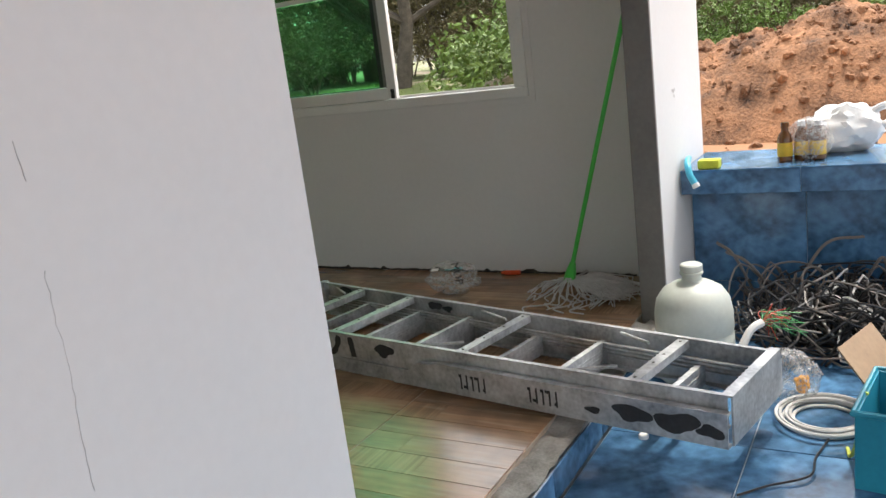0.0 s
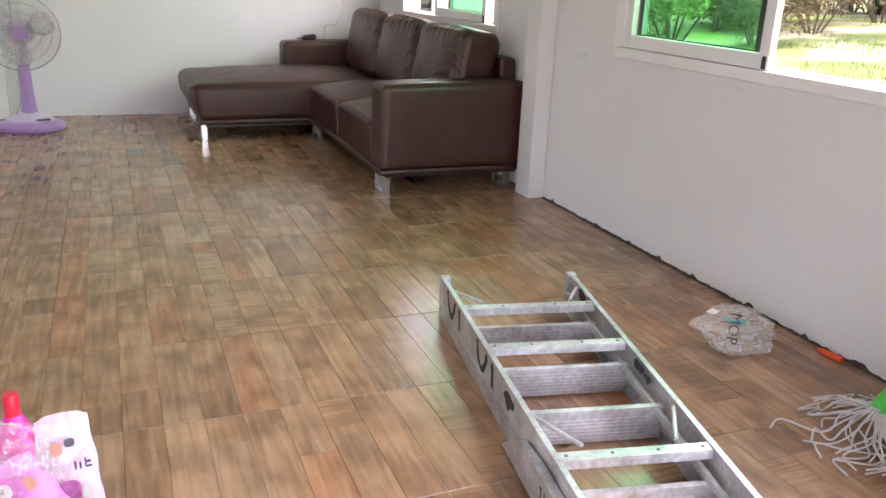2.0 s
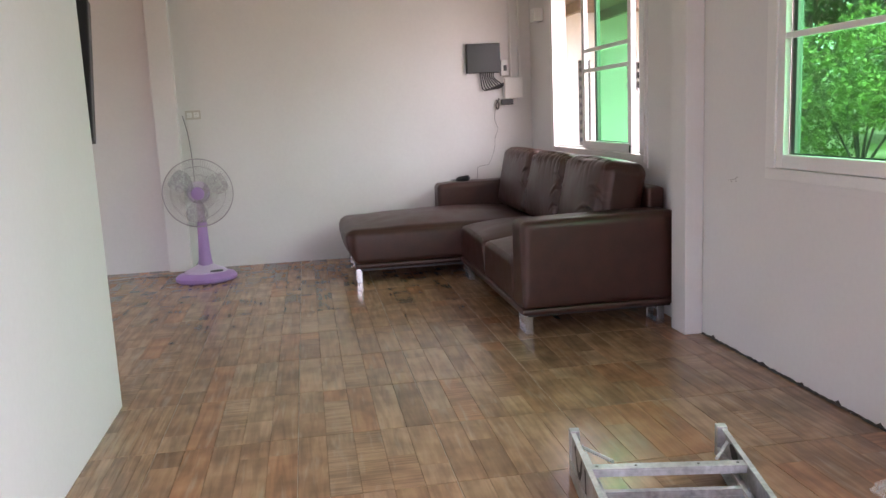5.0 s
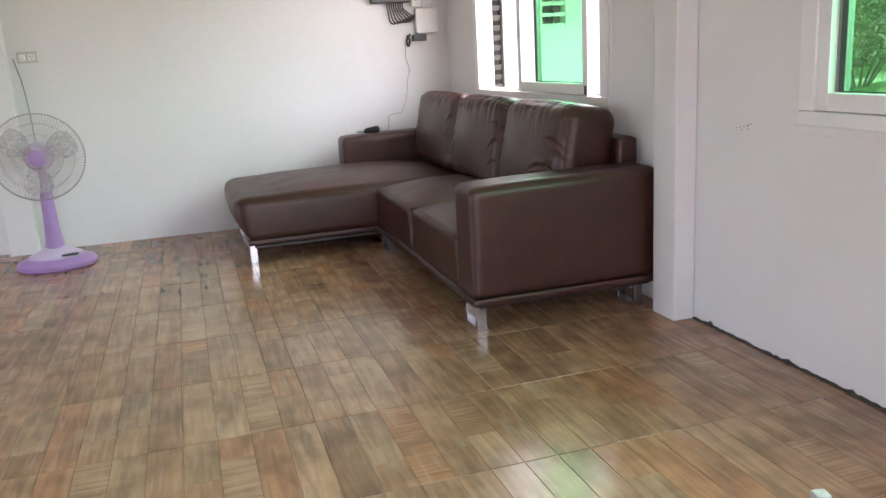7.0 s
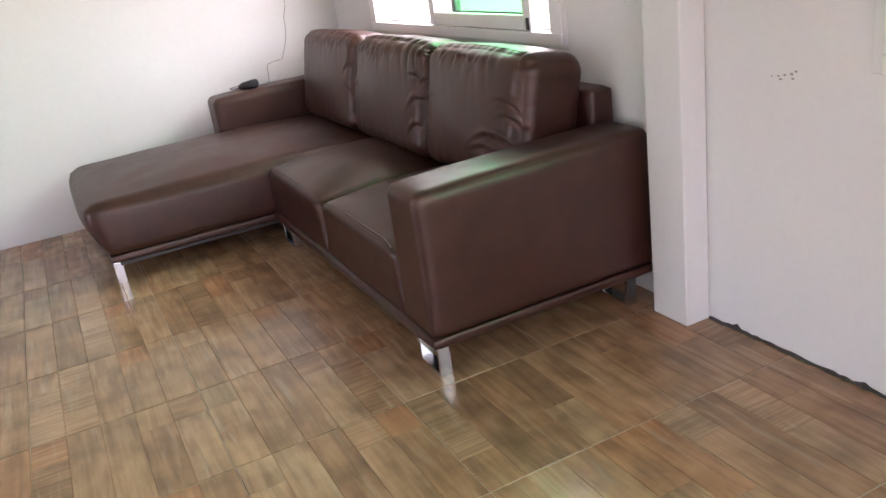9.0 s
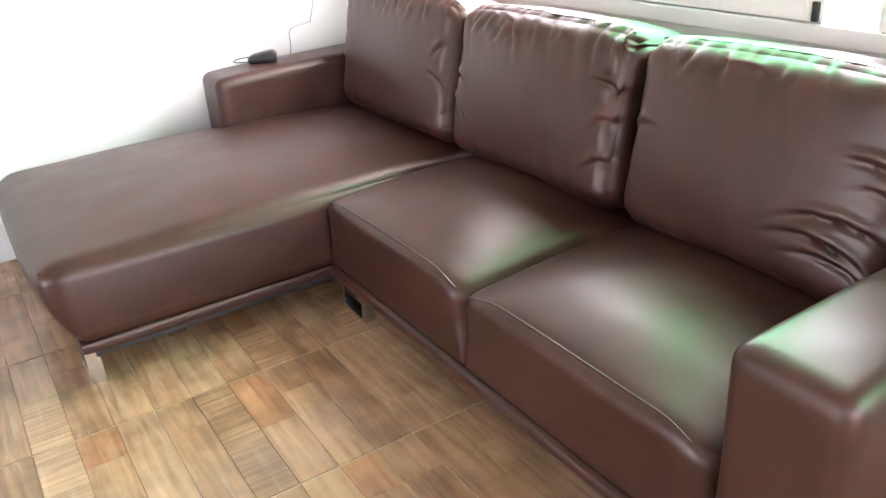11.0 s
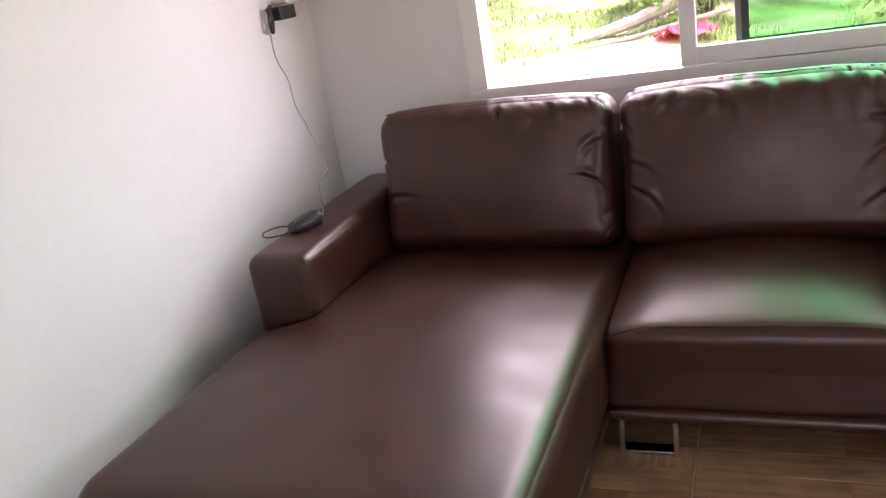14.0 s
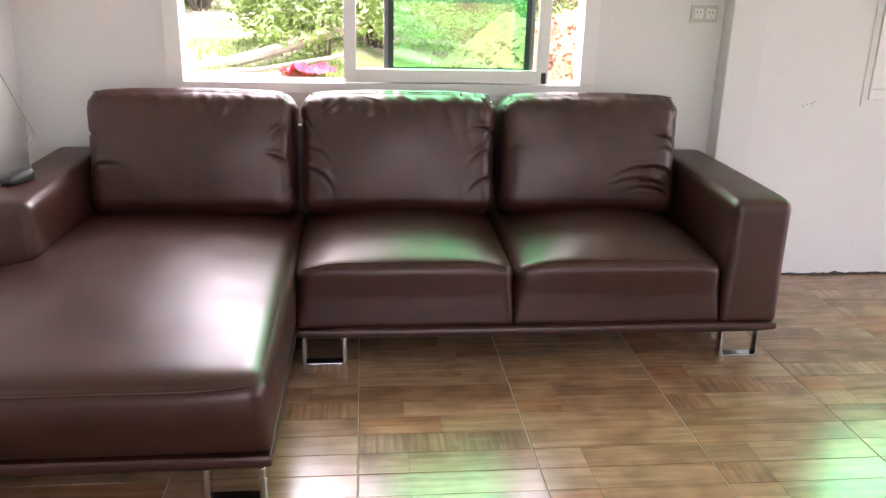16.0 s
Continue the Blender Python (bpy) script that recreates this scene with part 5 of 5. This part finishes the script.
# ---- laundry things beside the partition ----
M_PINK = mat("pink_plastic", (0.74, 0.02, 0.34), 0.35, vary=0.1, bump=0.04)
M_REDCAP = mat("red_plastic", (0.62, 0.015, 0.04), 0.35, vary=0.08, bump=0.04)
M_PEACH = mat("peach_print", (0.72, 0.40, 0.28), 0.45)
M_GREYP = mat("grey_print", (0.10, 0.12, 0.12), 0.45)
M_LILAC = mat("lilac_pouch_film", (0.56, 0.12, 0.42), 0.3, vary=0.2, scale=14, fine=50, bump=0.3, tint=(0.66, 0.22, 0.52))
M_PALEP = mat("pale_pink_pouch_film", (0.62, 0.40, 0.51), 0.3, vary=0.2, scale=12, fine=50, bump=0.3, tint=(0.70, 0.54, 0.62))
M_NAVY = mat("navy_print", (0.03, 0.04, 0.14), 0.5)
sb = thing("softener_bottle", "pink plastic bottle with a red cap, half wrapped in film", "bottle", (0.80, 2.91, 0.0))
part("body", lathe(bmesh.new(), [(0, 0), (0.048, 0), (0.052, 0.008), (0.052, 0.17), (0.045, 0.225), (0.028, 0.264), (0.019, 0.28)], 28, sx=1.05, sy=0.75), M_PINK, sb, smooth=True)
part("cap", lathe(bmesh.new(), [(0.019, 0.28), (0.0205, 0.281), (0.0195, 0.331), (0.017, 0.335), (0, 0.335)], 22), M_REDCAP, sb, smooth=True)
sb.scale = (0.80, 0.80, 0.87)
fw_ = thing("plastic_bag", "thin clear film round the pink bottle", "plastic bag", (0.80, 2.875, 0.0))
part("film", crumple(bmesh.new(), (0, 0, 0.115), (0.085, 0.06, 0.125), 17, rough=0.3), M_CLEAR, fw_, smooth=True, angle=25)


def pouch(at, turn, tilt, lean, w, h, material, label, prints):
    p = thing("refill_pouch", label, "pouch", at, turn, "refill pouches on the floor")
    bm = bmesh.new()
    n = 14
    sheets = []
    for s in (-1, 1):
        g = [[bm.verts.new(((i / n - 0.5) * w * (1 - 0.22 * (j / n) ** 2 + 0.03 * math.sin(j * 1.1 + w * 40)), s * (0.001 + 0.028 * math.sin(math.pi * i / n) ** 0.7 * (1 - (j / n) ** 1.5) + 0.007 * noise.noise((i * 0.8, j * 0.8, s + w))), j / n * h * (1 - 0.05 * abs(2 * i / n - 1) ** 3))) for j in range(n + 1)] for i in range(n + 1)]
        sheets.append(g)
        for i in range(n):
            for j in range(n):
                bm.faces.new((g[i][j], g[i + 1][j], g[i + 1][j + 1], g[i][j + 1]))
    a, b = sheets
    rim = [(0, j) for j in range(n + 1)] + [(i, n) for i in range(1, n + 1)] + [(n, j) for j in range(n - 1, -1, -1)] + [(i, 0) for i in range(n - 1, 0, -1)]
    for (i, j), (i2, j2) in zip(rim, rim[1:] + rim[:1]):
        bm.faces.new((a[i][j], a[i2][j2], b[i2][j2], b[i][j]))
    o = part("pouch", bm, material, p, smooth=True, angle=50)
    o.matrix_local = pose(0, 0, 0.002 + w / 2 * math.sin(math.radians(lean)), -tilt, -lean, 0)
    for (x0, x1, z0, z1, m_) in prints:
        bm = bmesh.new()
        cx, cz, rx, rz = (x0 + x1) / 2 * w, (z0 + z1) / 2 * h, (x1 - x0) / 2 * w, (z1 - z0) / 2 * h
        bm.faces.new([bm.verts.new((cx + rx * math.copysign(abs(math.cos(k * math.tau / 24)) ** 0.7, math.cos(k * math.tau / 24)), -0.0395, cz + rz * math.copysign(abs(math.sin(k * math.tau / 24)) ** 0.7, math.sin(k * math.tau / 24)))) for k in range(24)])
        bmesh.ops.solidify(bm, geom=bm.faces[:], thickness=0.0008)
        part("print", bm, m_, o)


pouch((0.842, 2.79, 0), 14, 18, 22, 0.15, 0.168, M_LILAC, "lilac detergent pouch with white and blue prints", [(-0.36, 0.02, 0.62, 0.84, M_WPLASTIC), (-0.27, -0.22, 0.72, 0.78, M_INK), (-0.19, -0.14, 0.71, 0.77, M_INK), (-0.11, -0.06, 0.72, 0.78, M_INK), (0.16, 0.30, 0.58, 0.76, M_PEACH), (-0.22, 0.02, 0.22, 0.48, M_SKY), (-0.10, 0.08, 0.50, 0.56, M_SKY), (-0.16, -0.02, 0.26, 0.40, M_WPLASTIC), (0.14, 0.26, 0.24, 0.40, M_PALEP)])
pouch((0.896, 2.855, 0), 8, 14, 0, 0.128, 0.236, M_PALEP, "pale pink softener pouch with dark lettering shapes", [(0.09, 0.125, 0.50, 0.585, M_NAVY), (0.165, 0.20, 0.50, 0.57, M_NAVY), (0.25, 0.35, 0.545, 0.57, M_NAVY), (0.25, 0.275, 0.51, 0.60, M_NAVY), (0.26, 0.36, 0.505, 0.525, M_NAVY), (-0.02, 0.14, 0.72, 0.80, M_GREYP), (-0.24, -0.05, 0.66, 0.78, M_PEACH), (-0.2, 0.15, 0.20, 0.42, M_LILAC), (0.16, 0.32, 0.14, 0.34, M_WPLASTIC)])
wb = thing("carrier_bag", "milky white plastic bag slumped on the floor", "bag", (0.60, 3.10, 0.0))
part("bag", crumple(bmesh.new(), (-0.01, 0, 0.105), (0.085, 0.13, 0.106), 23, rough=0.16), M_MILKY, wb, smooth=True, angle=30)

# ---- fan ----
M_PURPLE = mat("purple_plastic", (0.36, 0.22, 0.47), 0.4, vary=0.08, bump=0.04)
M_LILACP = mat("pale_lilac_plastic", (0.55, 0.46, 0.60), 0.4, vary=0.06, bump=0.04)
M_WIRE = mat("grey_wire", (0.34, 0.31, 0.33), 0.4, metal=0.4, vary=0.05, bump=0)
M_BLADE = film_material("smoky_blade_plastic", (0.66, 0.63, 0.66), 0.26, 0.3)
fan = thing("fan", "lilac and purple pedestal fan standing on the floor", "fan", (0.505, 7.47, 0.0), 4)
part("base", lathe(bmesh.new(), [(0, 0), (0.205, 0), (0.222, 0.015), (0.222, 0.035), (0.205, 0.052), (0.15, 0.068), (0.09, 0.085)], 40, sy=0.86), M_PURPLE, fan, smooth=True)
part("base_cover", lathe(bmesh.new(), [(0.155, 0.066), (0.15, 0.078), (0.10, 0.098), (0.062, 0.12), (0.052, 0.13)], 36, sy=0.86), M_LILACP, fan, smooth=True)
part("control_panel", boxes((0.035, 0.125, -0.125, -0.075, 0.080, 0.088), bevel=0.003), M_BLACK, fan, "dark control panel")
part("column", lathe(bmesh.new(), [(0.054, 0.12), (0.047, 0.17), (0.040, 0.26), (0.036, 0.40), (0.036, 0.435), (0.030, 0.445)], 28), M_PURPLE, fan, smooth=True)
part("neck", lathe(bmesh.new(), [(0.026, 0.44), (0.025, 0.56), (0.03, 0.60)], 24), M_LILACP, fan, smooth=True)
HUB = Vector((0.0, -0.07, 0.662))
bm = lathe(bmesh.new(), [(0, -0.13), (0.05, -0.125), (0.075, -0.09), (0.082, 0.0), (0.07, 0.02), (0, 0.022)], 30)
bmesh.ops.transform(bm, matrix=Matrix.Translation(HUB + Vector((0, 0.02, 0))) @ Matrix.Rotation(radians(90), 4, 'X'), verts=bm.verts)
part("motor", bm, M_LILACP, fan, smooth=True)
guard_m = Matrix.Translation(HUB) @ Matrix.Rotation(radians(90), 4, 'X') @ Matrix.Diagonal((0.865, 0.865, 1, 1))
for nm, zc, dome in (("front_guard", 0.045, 0.045), ("rear_guard", 0.025, -0.06)):
    bm = bmesh.new()
    for rr, dz, th in ((0.283, 0.0, 0.0042), (0.22, 0.5, 0.0016), (0.15, 0.8, 0.0016)):
        tube(bm, [(rr * math.cos(i / 48 * math.tau), rr * math.sin(i / 48 * math.tau), zc + dome * dz) for i in range(48)], th, 5, closed=True)
    for k in range(88):
        a = k / 88 * math.tau
        pts = [(r_ * math.cos(a + tw), r_ * math.sin(a + tw), zc + dome * (1 - (r_ / 0.283) ** 2)) for r_, tw in ((0.045, 0.0), (0.12, 0.05), (0.20, 0.1), (0.25, 0.12), (0.283, 0.13))]
        tube(bm, pts, 0.0011, 3, caps=False)
    bmesh.ops.transform(bm, matrix=guard_m, verts=bm.verts)
    part(nm, bm, M_WIRE, fan)
bm = lathe(bmesh.new(), [(0.048, 0.084), (0.054, 0.09), (0.052, 0.098), (0.03, 0.102), (0, 0.103)], 30)
bmesh.ops.transform(bm, matrix=guard_m, verts=bm.verts)
part("hub_cap", bm, M_PURPLE, fan, smooth=True)
for k in range(3):
    bm = bmesh.new()
    n = 10
    g = []
    for i in range(n + 1):
        r_ = 0.05 + 0.20 * i / n
        wdt = 0.35 + 0.75 * math.sin(math.pi * min(1, 0.15 + 0.75 * i / n))
        g.append([bm.verts.new((r_ * math.cos(k * 2.094 + wdt * (j / 8 - 0.5) + 0.4), r_ * math.sin(k * 2.094 + wdt * (j / 8 - 0.5) + 0.4), 0.035 + 0.03 * (j / 8 - 0.5))) for j in range(9)])
    for i in range(n):
        for j in range(8):
            bm.faces.new((g[i][j], g[i + 1][j], g[i + 1][j + 1], g[i][j + 1]))
    bmesh.ops.solidify(bm, geom=bm.faces[:], thickness=0.002)
    bmesh.ops.transform(bm, matrix=guard_m, verts=bm.verts)
    part("blade", bm, M_BLADE, fan, smooth=True)
M_CORD = mat("grey_cord", (0.24, 0.24, 0.24), 0.5)
part("cord", tube(bmesh.new(), smooth_path([(-0.05, 0.15, 0.03), (-0.13, 0.25, 0.01), (-0.06, 0.42, 0.12), (-0.05, 0.48, 0.40), (-0.055, 0.505, 0.80), (-0.07, 0.515, 1.05), (-0.10, 0.518, 1.22)], 7), 0.004, 6), M_CORD, fan, smooth=True)
tagged(part("floor_cord", tube(bmesh.new(), smooth_path([(0.40, 7.66, 0.006), (0.2, 7.74, 0.006), (-0.05, 7.78, 0.006), (-0.3, 7.70, 0.006), (-0.6, 7.75, 0.006)], 6), 0.004, 6), M_CORD, smooth=True), "grey cord trailing along the floor", "cord")


M_BEIGE = mat("aged_beige_plastic", (0.52, 0.49, 0.44), 0.45, vary=0.06)


def outlet(name, m, label, holes=2):
    o = thing(name, label, "socket")
    o.matrix_world = m
    part("plate", boxes((-0.058, 0.058, -0.008, 0.0, -0.035, 0.035), bevel=0.003), M_BEIGE, o)
    for k in range(holes):
        x = -0.026 + 0.052 * k
        part("receptacle", boxes((x - 0.02, x + 0.02, -0.0105, -0.0082, -0.02, 0.02), bevel=0.001), M_WPLASTIC, o)
        part("slots", boxes((x - 0.009, x - 0.006, -0.0109, -0.0104, 0.0, 0.009), (x + 0.006, x + 0.009, -0.0109, -0.0104, 0.0, 0.009), (x - 0.002, x + 0.002, -0.0109, -0.0104, -0.012, -0.008)), M_BLACK, o)


outlet("wall_socket", pose(0.445, N - 0.001, 1.225), "white double wall socket above the fan")
outlet("wall_socket", pose(E - 0.001, 5.24, 1.167, 0, 0, -90), "white double wall socket between window and pier")
plug = tagged(part("plug", boxes((0.405, 0.435, N - 0.04, N - 0.012, 1.215, 1.24), bevel=0.004), M_WPLASTIC), "white plug in the wall socket", "plug")

# ---- network corner ----
nb = thing("network_box", "flat black network box with a row of black cables", "network box", (2.787, N - 0.001, 1.582))
part("case", boxes((-0.14, 0.14, -0.05, 0.0, -0.118, 0.118), bevel=0.006), M_BLACK, nb)
rb = random.Random(6)
for k in range(8):
    x = -0.03 + 0.016 * k
    p = [(x, -0.03, -0.117), (x + 0.004, -0.032, -0.16), (x + 0.03 + 0.01 * k * 0.5, -0.035, -0.215 - 0.006 * (7 - k)), (0.13, -0.03, -0.22 - 0.008 * (k % 4)), (0.20, -0.02, -0.20 + 0.01 * (k % 3))]
    part("cable", tube(bmesh.new(), smooth_path(p, 6), 0.005, 6), M_BCABLE, nb, smooth=True)
bk = thing("breaker_box", "white plastic breaker box on the wall", "breaker box", (3.035, N - 0.001, 1.335))
part("case", boxes((-0.08, 0.075, -0.06, 0.0, -0.085, 0.085), bevel=0.008), M_WPLASTIC, bk)
sw = thing("isolator_switch", "slim white isolator switch with a dark toggle", "switch", (2.965, N - 0.001, 1.50))
part("case", boxes((-0.032, 0.032, -0.05, 0.0, -0.065, 0.065), bevel=0.005), M_WPLASTIC, sw)
part("toggle", boxes((-0.014, 0.014, -0.058, -0.0505, -0.025, 0.02), bevel=0.002), M_BLACK, sw)
for x, z0 in ((3.02, 1.43), (3.095, 1.43)):
    tagged(part("conduit", tube(bmesh.new(), [(x, N - 0.014, z0), (x, N - 0.014, CEIL - 0.002)], 0.0095, 12), M_WPLASTIC, smooth=True), "thin white plastic conduit running up the wall", "conduit")
jb = tagged(part("junction_box", boxes((E - 0.075, E - 0.001, 7.62, 7.75, 1.83, 1.93), bevel=0.008), M_WPLASTIC), "white junction box near the corner", "junction box")
ad = thing("power_adapter", "black power adapter plugged in below the breaker box", "adapter", (2.985, N - 0.001, 1.222))
part("body", boxes((-0.055, 0.045, -0.045, -0.004, -0.022, 0.022), bevel=0.005), M_BLACK, ad)
part("outlet_strip", boxes((-0.06, 0.085, -0.0038, 0.0, -0.03, 0.03)), M_WPLASTIC, ad)
part("cable_tie_loop", tube(bmesh.new(), smooth_path([(-0.07, -0.02, 0.03), (-0.10, -0.025, -0.02), (-0.085, -0.02, -0.055), (-0.075, -0.02, -0.01), (-0.095, -0.02, 0.02)], 6), 0.007, 6), M_BCABLE, ad, smooth=True)
tagged(part("thin_cable", tube(bmesh.new(), smooth_path([(2.885, N - 0.02, 1.19), (2.868, N - 0.03, 1.09), (2.888, N - 0.045, 1.01), (2.858, N - 0.07, 0.93), (2.846, N - 0.10, 0.87), (2.818, N - 0.14, 0.80), (2.775, N - 0.19, 0.735), (2.765, N - 0.195, 0.722),
                                                (2.70, N - 0.205, 0.715), (2.672, N - 0.207, 0.700), (2.668, N - 0.208, 0.64), (2.655, N - 0.21, 0.611), (2.61, 7.80, 0.608)], 6), 0.0022, 5), M_CORD, smooth=True), "thin grey cable hanging down to the armrest", "cable")
ms = thing("mouse", "black computer mouse lying on the leather armrest", "computer mouse", (2.545, 7.80, 0.602), 62)
bm = soft_box((-0.03, -0.055, 0.0), (0.03, 0.055, 0.034), 0.014, 10, crown=0.006, shape=lambda q, u, v, w: Vector((q.x * (1 - 0.12 * v * v), q.y, q.z * (1 - 0.25 * v) if w > 0 else q.z)))
part("shell", bm, M_BLACK, ms, smooth=True, angle=60)
part("wheel", tube(bmesh.new(), [(-0.004, 0.03, 0.029), (0.004, 0.03, 0.029)], 0.007, 10), M_GCABLE, ms)
part("cord", tube(bmesh.new(), smooth_path([(0.0, 0.054, 0.006), (0.01, 0.09, 0.004), (0.04, 0.12, 0.004), (0.09, 0.10, 0.004), (0.10, 0.05, 0.004), (0.07, 0.02, 0.004)], 6), 0.0022, 6), M_BCABLE, ms, smooth=True)

# ---- television on the alcove wall, tilted forward ----
tv = thing("television", "flat black television tilted forward on a wall bracket", "television", (-0.06, 4.80, 1.10))
scr = part("case", boxes((-0.52, 0.52, 0.0, 0.05, 0.0, 0.60), bevel=0.006), M_BLACK, tv)
scr.matrix_local = pose(0, 0.005, 0, -16, 0, 0)
sc2 = part("screen", boxes((-0.51, 0.51, 0.0502, 0.0515, 0.01, 0.59)), mat("dark_screen", (0.006, 0.006, 0.008), 0.1, vary=0.05, bump=0), scr)
part("bracket", boxes((-0.1, 0.1, -0.06, 0.10, 0.25, 0.35)), M_STEEL, tv)

# filler marks on the window wall
bm = bmesh.new()
rw = random.Random(2)
for k in range(7):
    y, z = 4.717 + rw.gauss(0, 0.02), 0.793 + rw.gauss(0, 0.008)
    box(bm, E - 0.0018, E + 0.001, y, y + 0.004 + 0.006 * rw.random(), z, z + 0.003 + 0.003 * rw.random())
tagged(part("trim_chips", bm, M_CONCRETE), "small chipped holes in the white wall paint", "wall chips", kind="structure")

# ---- floor tiles: ceramic squares of five printed planks each ----
TILE = 0.4985


def tile_mesh(splits, nx=5, sx=1.0, sy=1.0, seed=0):
    """One tile; splits gives for each plank the places at which its print changes."""
    bm = bmesh.new()
    g, dpt = 0.0013, 0.0018
    half = TILE / 2
    for i in range(nx):
        x0, x1 = -half + i * (2 * half) / 5, -half + (i + 1) * (2 * half) / 5
        cuts = [-half] + [-half + s * 2 * half for s in splits[i]] + [half]
        for a, b in zip(cuts, cuts[1:]):
            ga = g if a == -half else 0.0003
            gb = g if b == half else 0.0003
            top = [bm.verts.new(p) for p in ((x0 + g, a + ga, 0), (x1 - g, a + ga, 0), (x1 - g, b - gb, 0), (x0 + g, b - gb, 0))]
            low = [bm.verts.new(p) for p in ((x0, a, -dpt), (x1, a, -dpt), (x1, b, -dpt), (x0, b, -dpt))]
            base = [bm.verts.new((v.co.x, v.co.y, -0.0058)) for v in low]
            bm.faces.new(top)
            for k in range(4):
                k2 = (k + 1) % 4
                bm.faces.new((top[k], low[k], low[k2], top[k2]))
                bm.faces.new((low[k], base[k], base[k2], low[k2]))
    return mesh_of("floor_tile", bm, M_TILE)


rt = random.Random(11)
TILES = []
for v in range(6):
    sp = [[rt.choice((0.3, 0.42, 0.5, 0.62, 0.72))] if rt.random() < 0.55 else [] for _ in range(5)]
    TILES.append(tile_mesh(sp))
for ix in range(13):
    for iy in range(12):
        cx, cy = 2.2 + (ix - 10) * 0.5 - 0.25, 6.68 + (iy - 9) * 0.4985 + 0.249
        # keep inside the walls: edge pieces are cut by scaling
        x0, x1, y0, y1 = cx - 0.249, cx + 0.249, cy - 0.249, cy + 0.249
        if y1 < 4.9 and cx < 0.3:
            continue
        lo_x = -2.598 if cy > 4.74 else 0.471
        nx0, nx1, ny0, ny1 = max(x0, lo_x), min(x1, E - 0.001), max(y0, 2.217), min(y1, N - 0.001)
        if cx < 0.36 and y0 < 4.74:
            ny0 = max(ny0, 4.742)
        if nx1 - nx0 < 0.02 or ny1 - ny0 < 0.02:
            continue
        o = new("floor_tile", rt.choice(TILES))
        o.parent = floor
        o.location = ((nx0 + nx1) / 2, (ny0 + ny1) / 2, 0)
        o.scale = ((nx1 - nx0 + 0.0002) / TILE, (ny1 - ny0 - 0.0028) / TILE, 1)


def plain_tile(w, h, material):
    bm = bmesh.new()
    g = 0.0015
    top = [bm.verts.new(p) for p in ((-w / 2 + g, -h / 2 + g, 0), (w / 2 - g, -h / 2 + g, 0), (w / 2 - g, h / 2 - g, 0), (-w / 2 + g, h / 2 - g, 0))]
    low = [bm.verts.new((math.copysign(w / 2, v.co.x), math.copysign(h / 2, v.co.y), -0.002)) for v in top]
    base = [bm.verts.new((v.co.x, v.co.y, -0.0055)) for v in low]
    bm.faces.new(top)
    for k in range(4):
        k2 = (k + 1) % 4
        bm.faces.new((top[k], low[k], low[k2], top[k2]))
        bm.faces.new((low[k], base[k], base[k2], low[k2]))
    return mesh_of("blue_tile", bm, material)


BT = plain_tile(0.394, 0.394, M_BLUE)
for ix in range(14):
    for iy in range(9):
        cx, cy = 3.155 - 0.199 - ix * 0.398, 1.72 + 0.189 - iy * 0.398
        o = new("blue_tile", BT)
        o.parent = porch
        o.location = (cx, cy, -0.1)
# riser under the threshold
RT = plain_tile(0.394, 0.085, M_BLUE)
for i in range(5):
    o = new("blue_tile", RT)
    o.parent = porch
    o.matrix_world = pose(0.787 + (i + 0.5) * 0.377, 2.1135, -0.0575, 90, 0, 0) @ Matrix.Diagonal((0.945, 1, 1, 1))
# parapet: wall tiles, lip and top
PW, PL, PT = plain_tile(0.394, 0.394, M_BLUE), plain_tile(0.394, 0.088, M_BLUE), plain_tile(0.455, 0.394, M_BLUE)
for i in range(10):
    cy = 1.893 if i == 0 else 1.68 - (i - 1) * 0.398 - 0.199
    sc = 0.426 / 0.394 if i == 0 else 1.0
    for mesh, x, z in ((PW, 3.155, 0.200), (PW, 3.155, -0.196), (PL, 2.981, 0.446)):
        o = new("blue_tile", mesh)
        o.parent = parapet
        o.matrix_world = pose(x, cy, z, 90, 0, -90) @ Matrix.Diagonal((sc, 1, 1, 1))
    o = new("blue_tile", PT)
    o.parent = parapet
    o.matrix_world = pose(3.2075, cy, 0.4960) @ Matrix.Diagonal((1, sc, 1, 1))
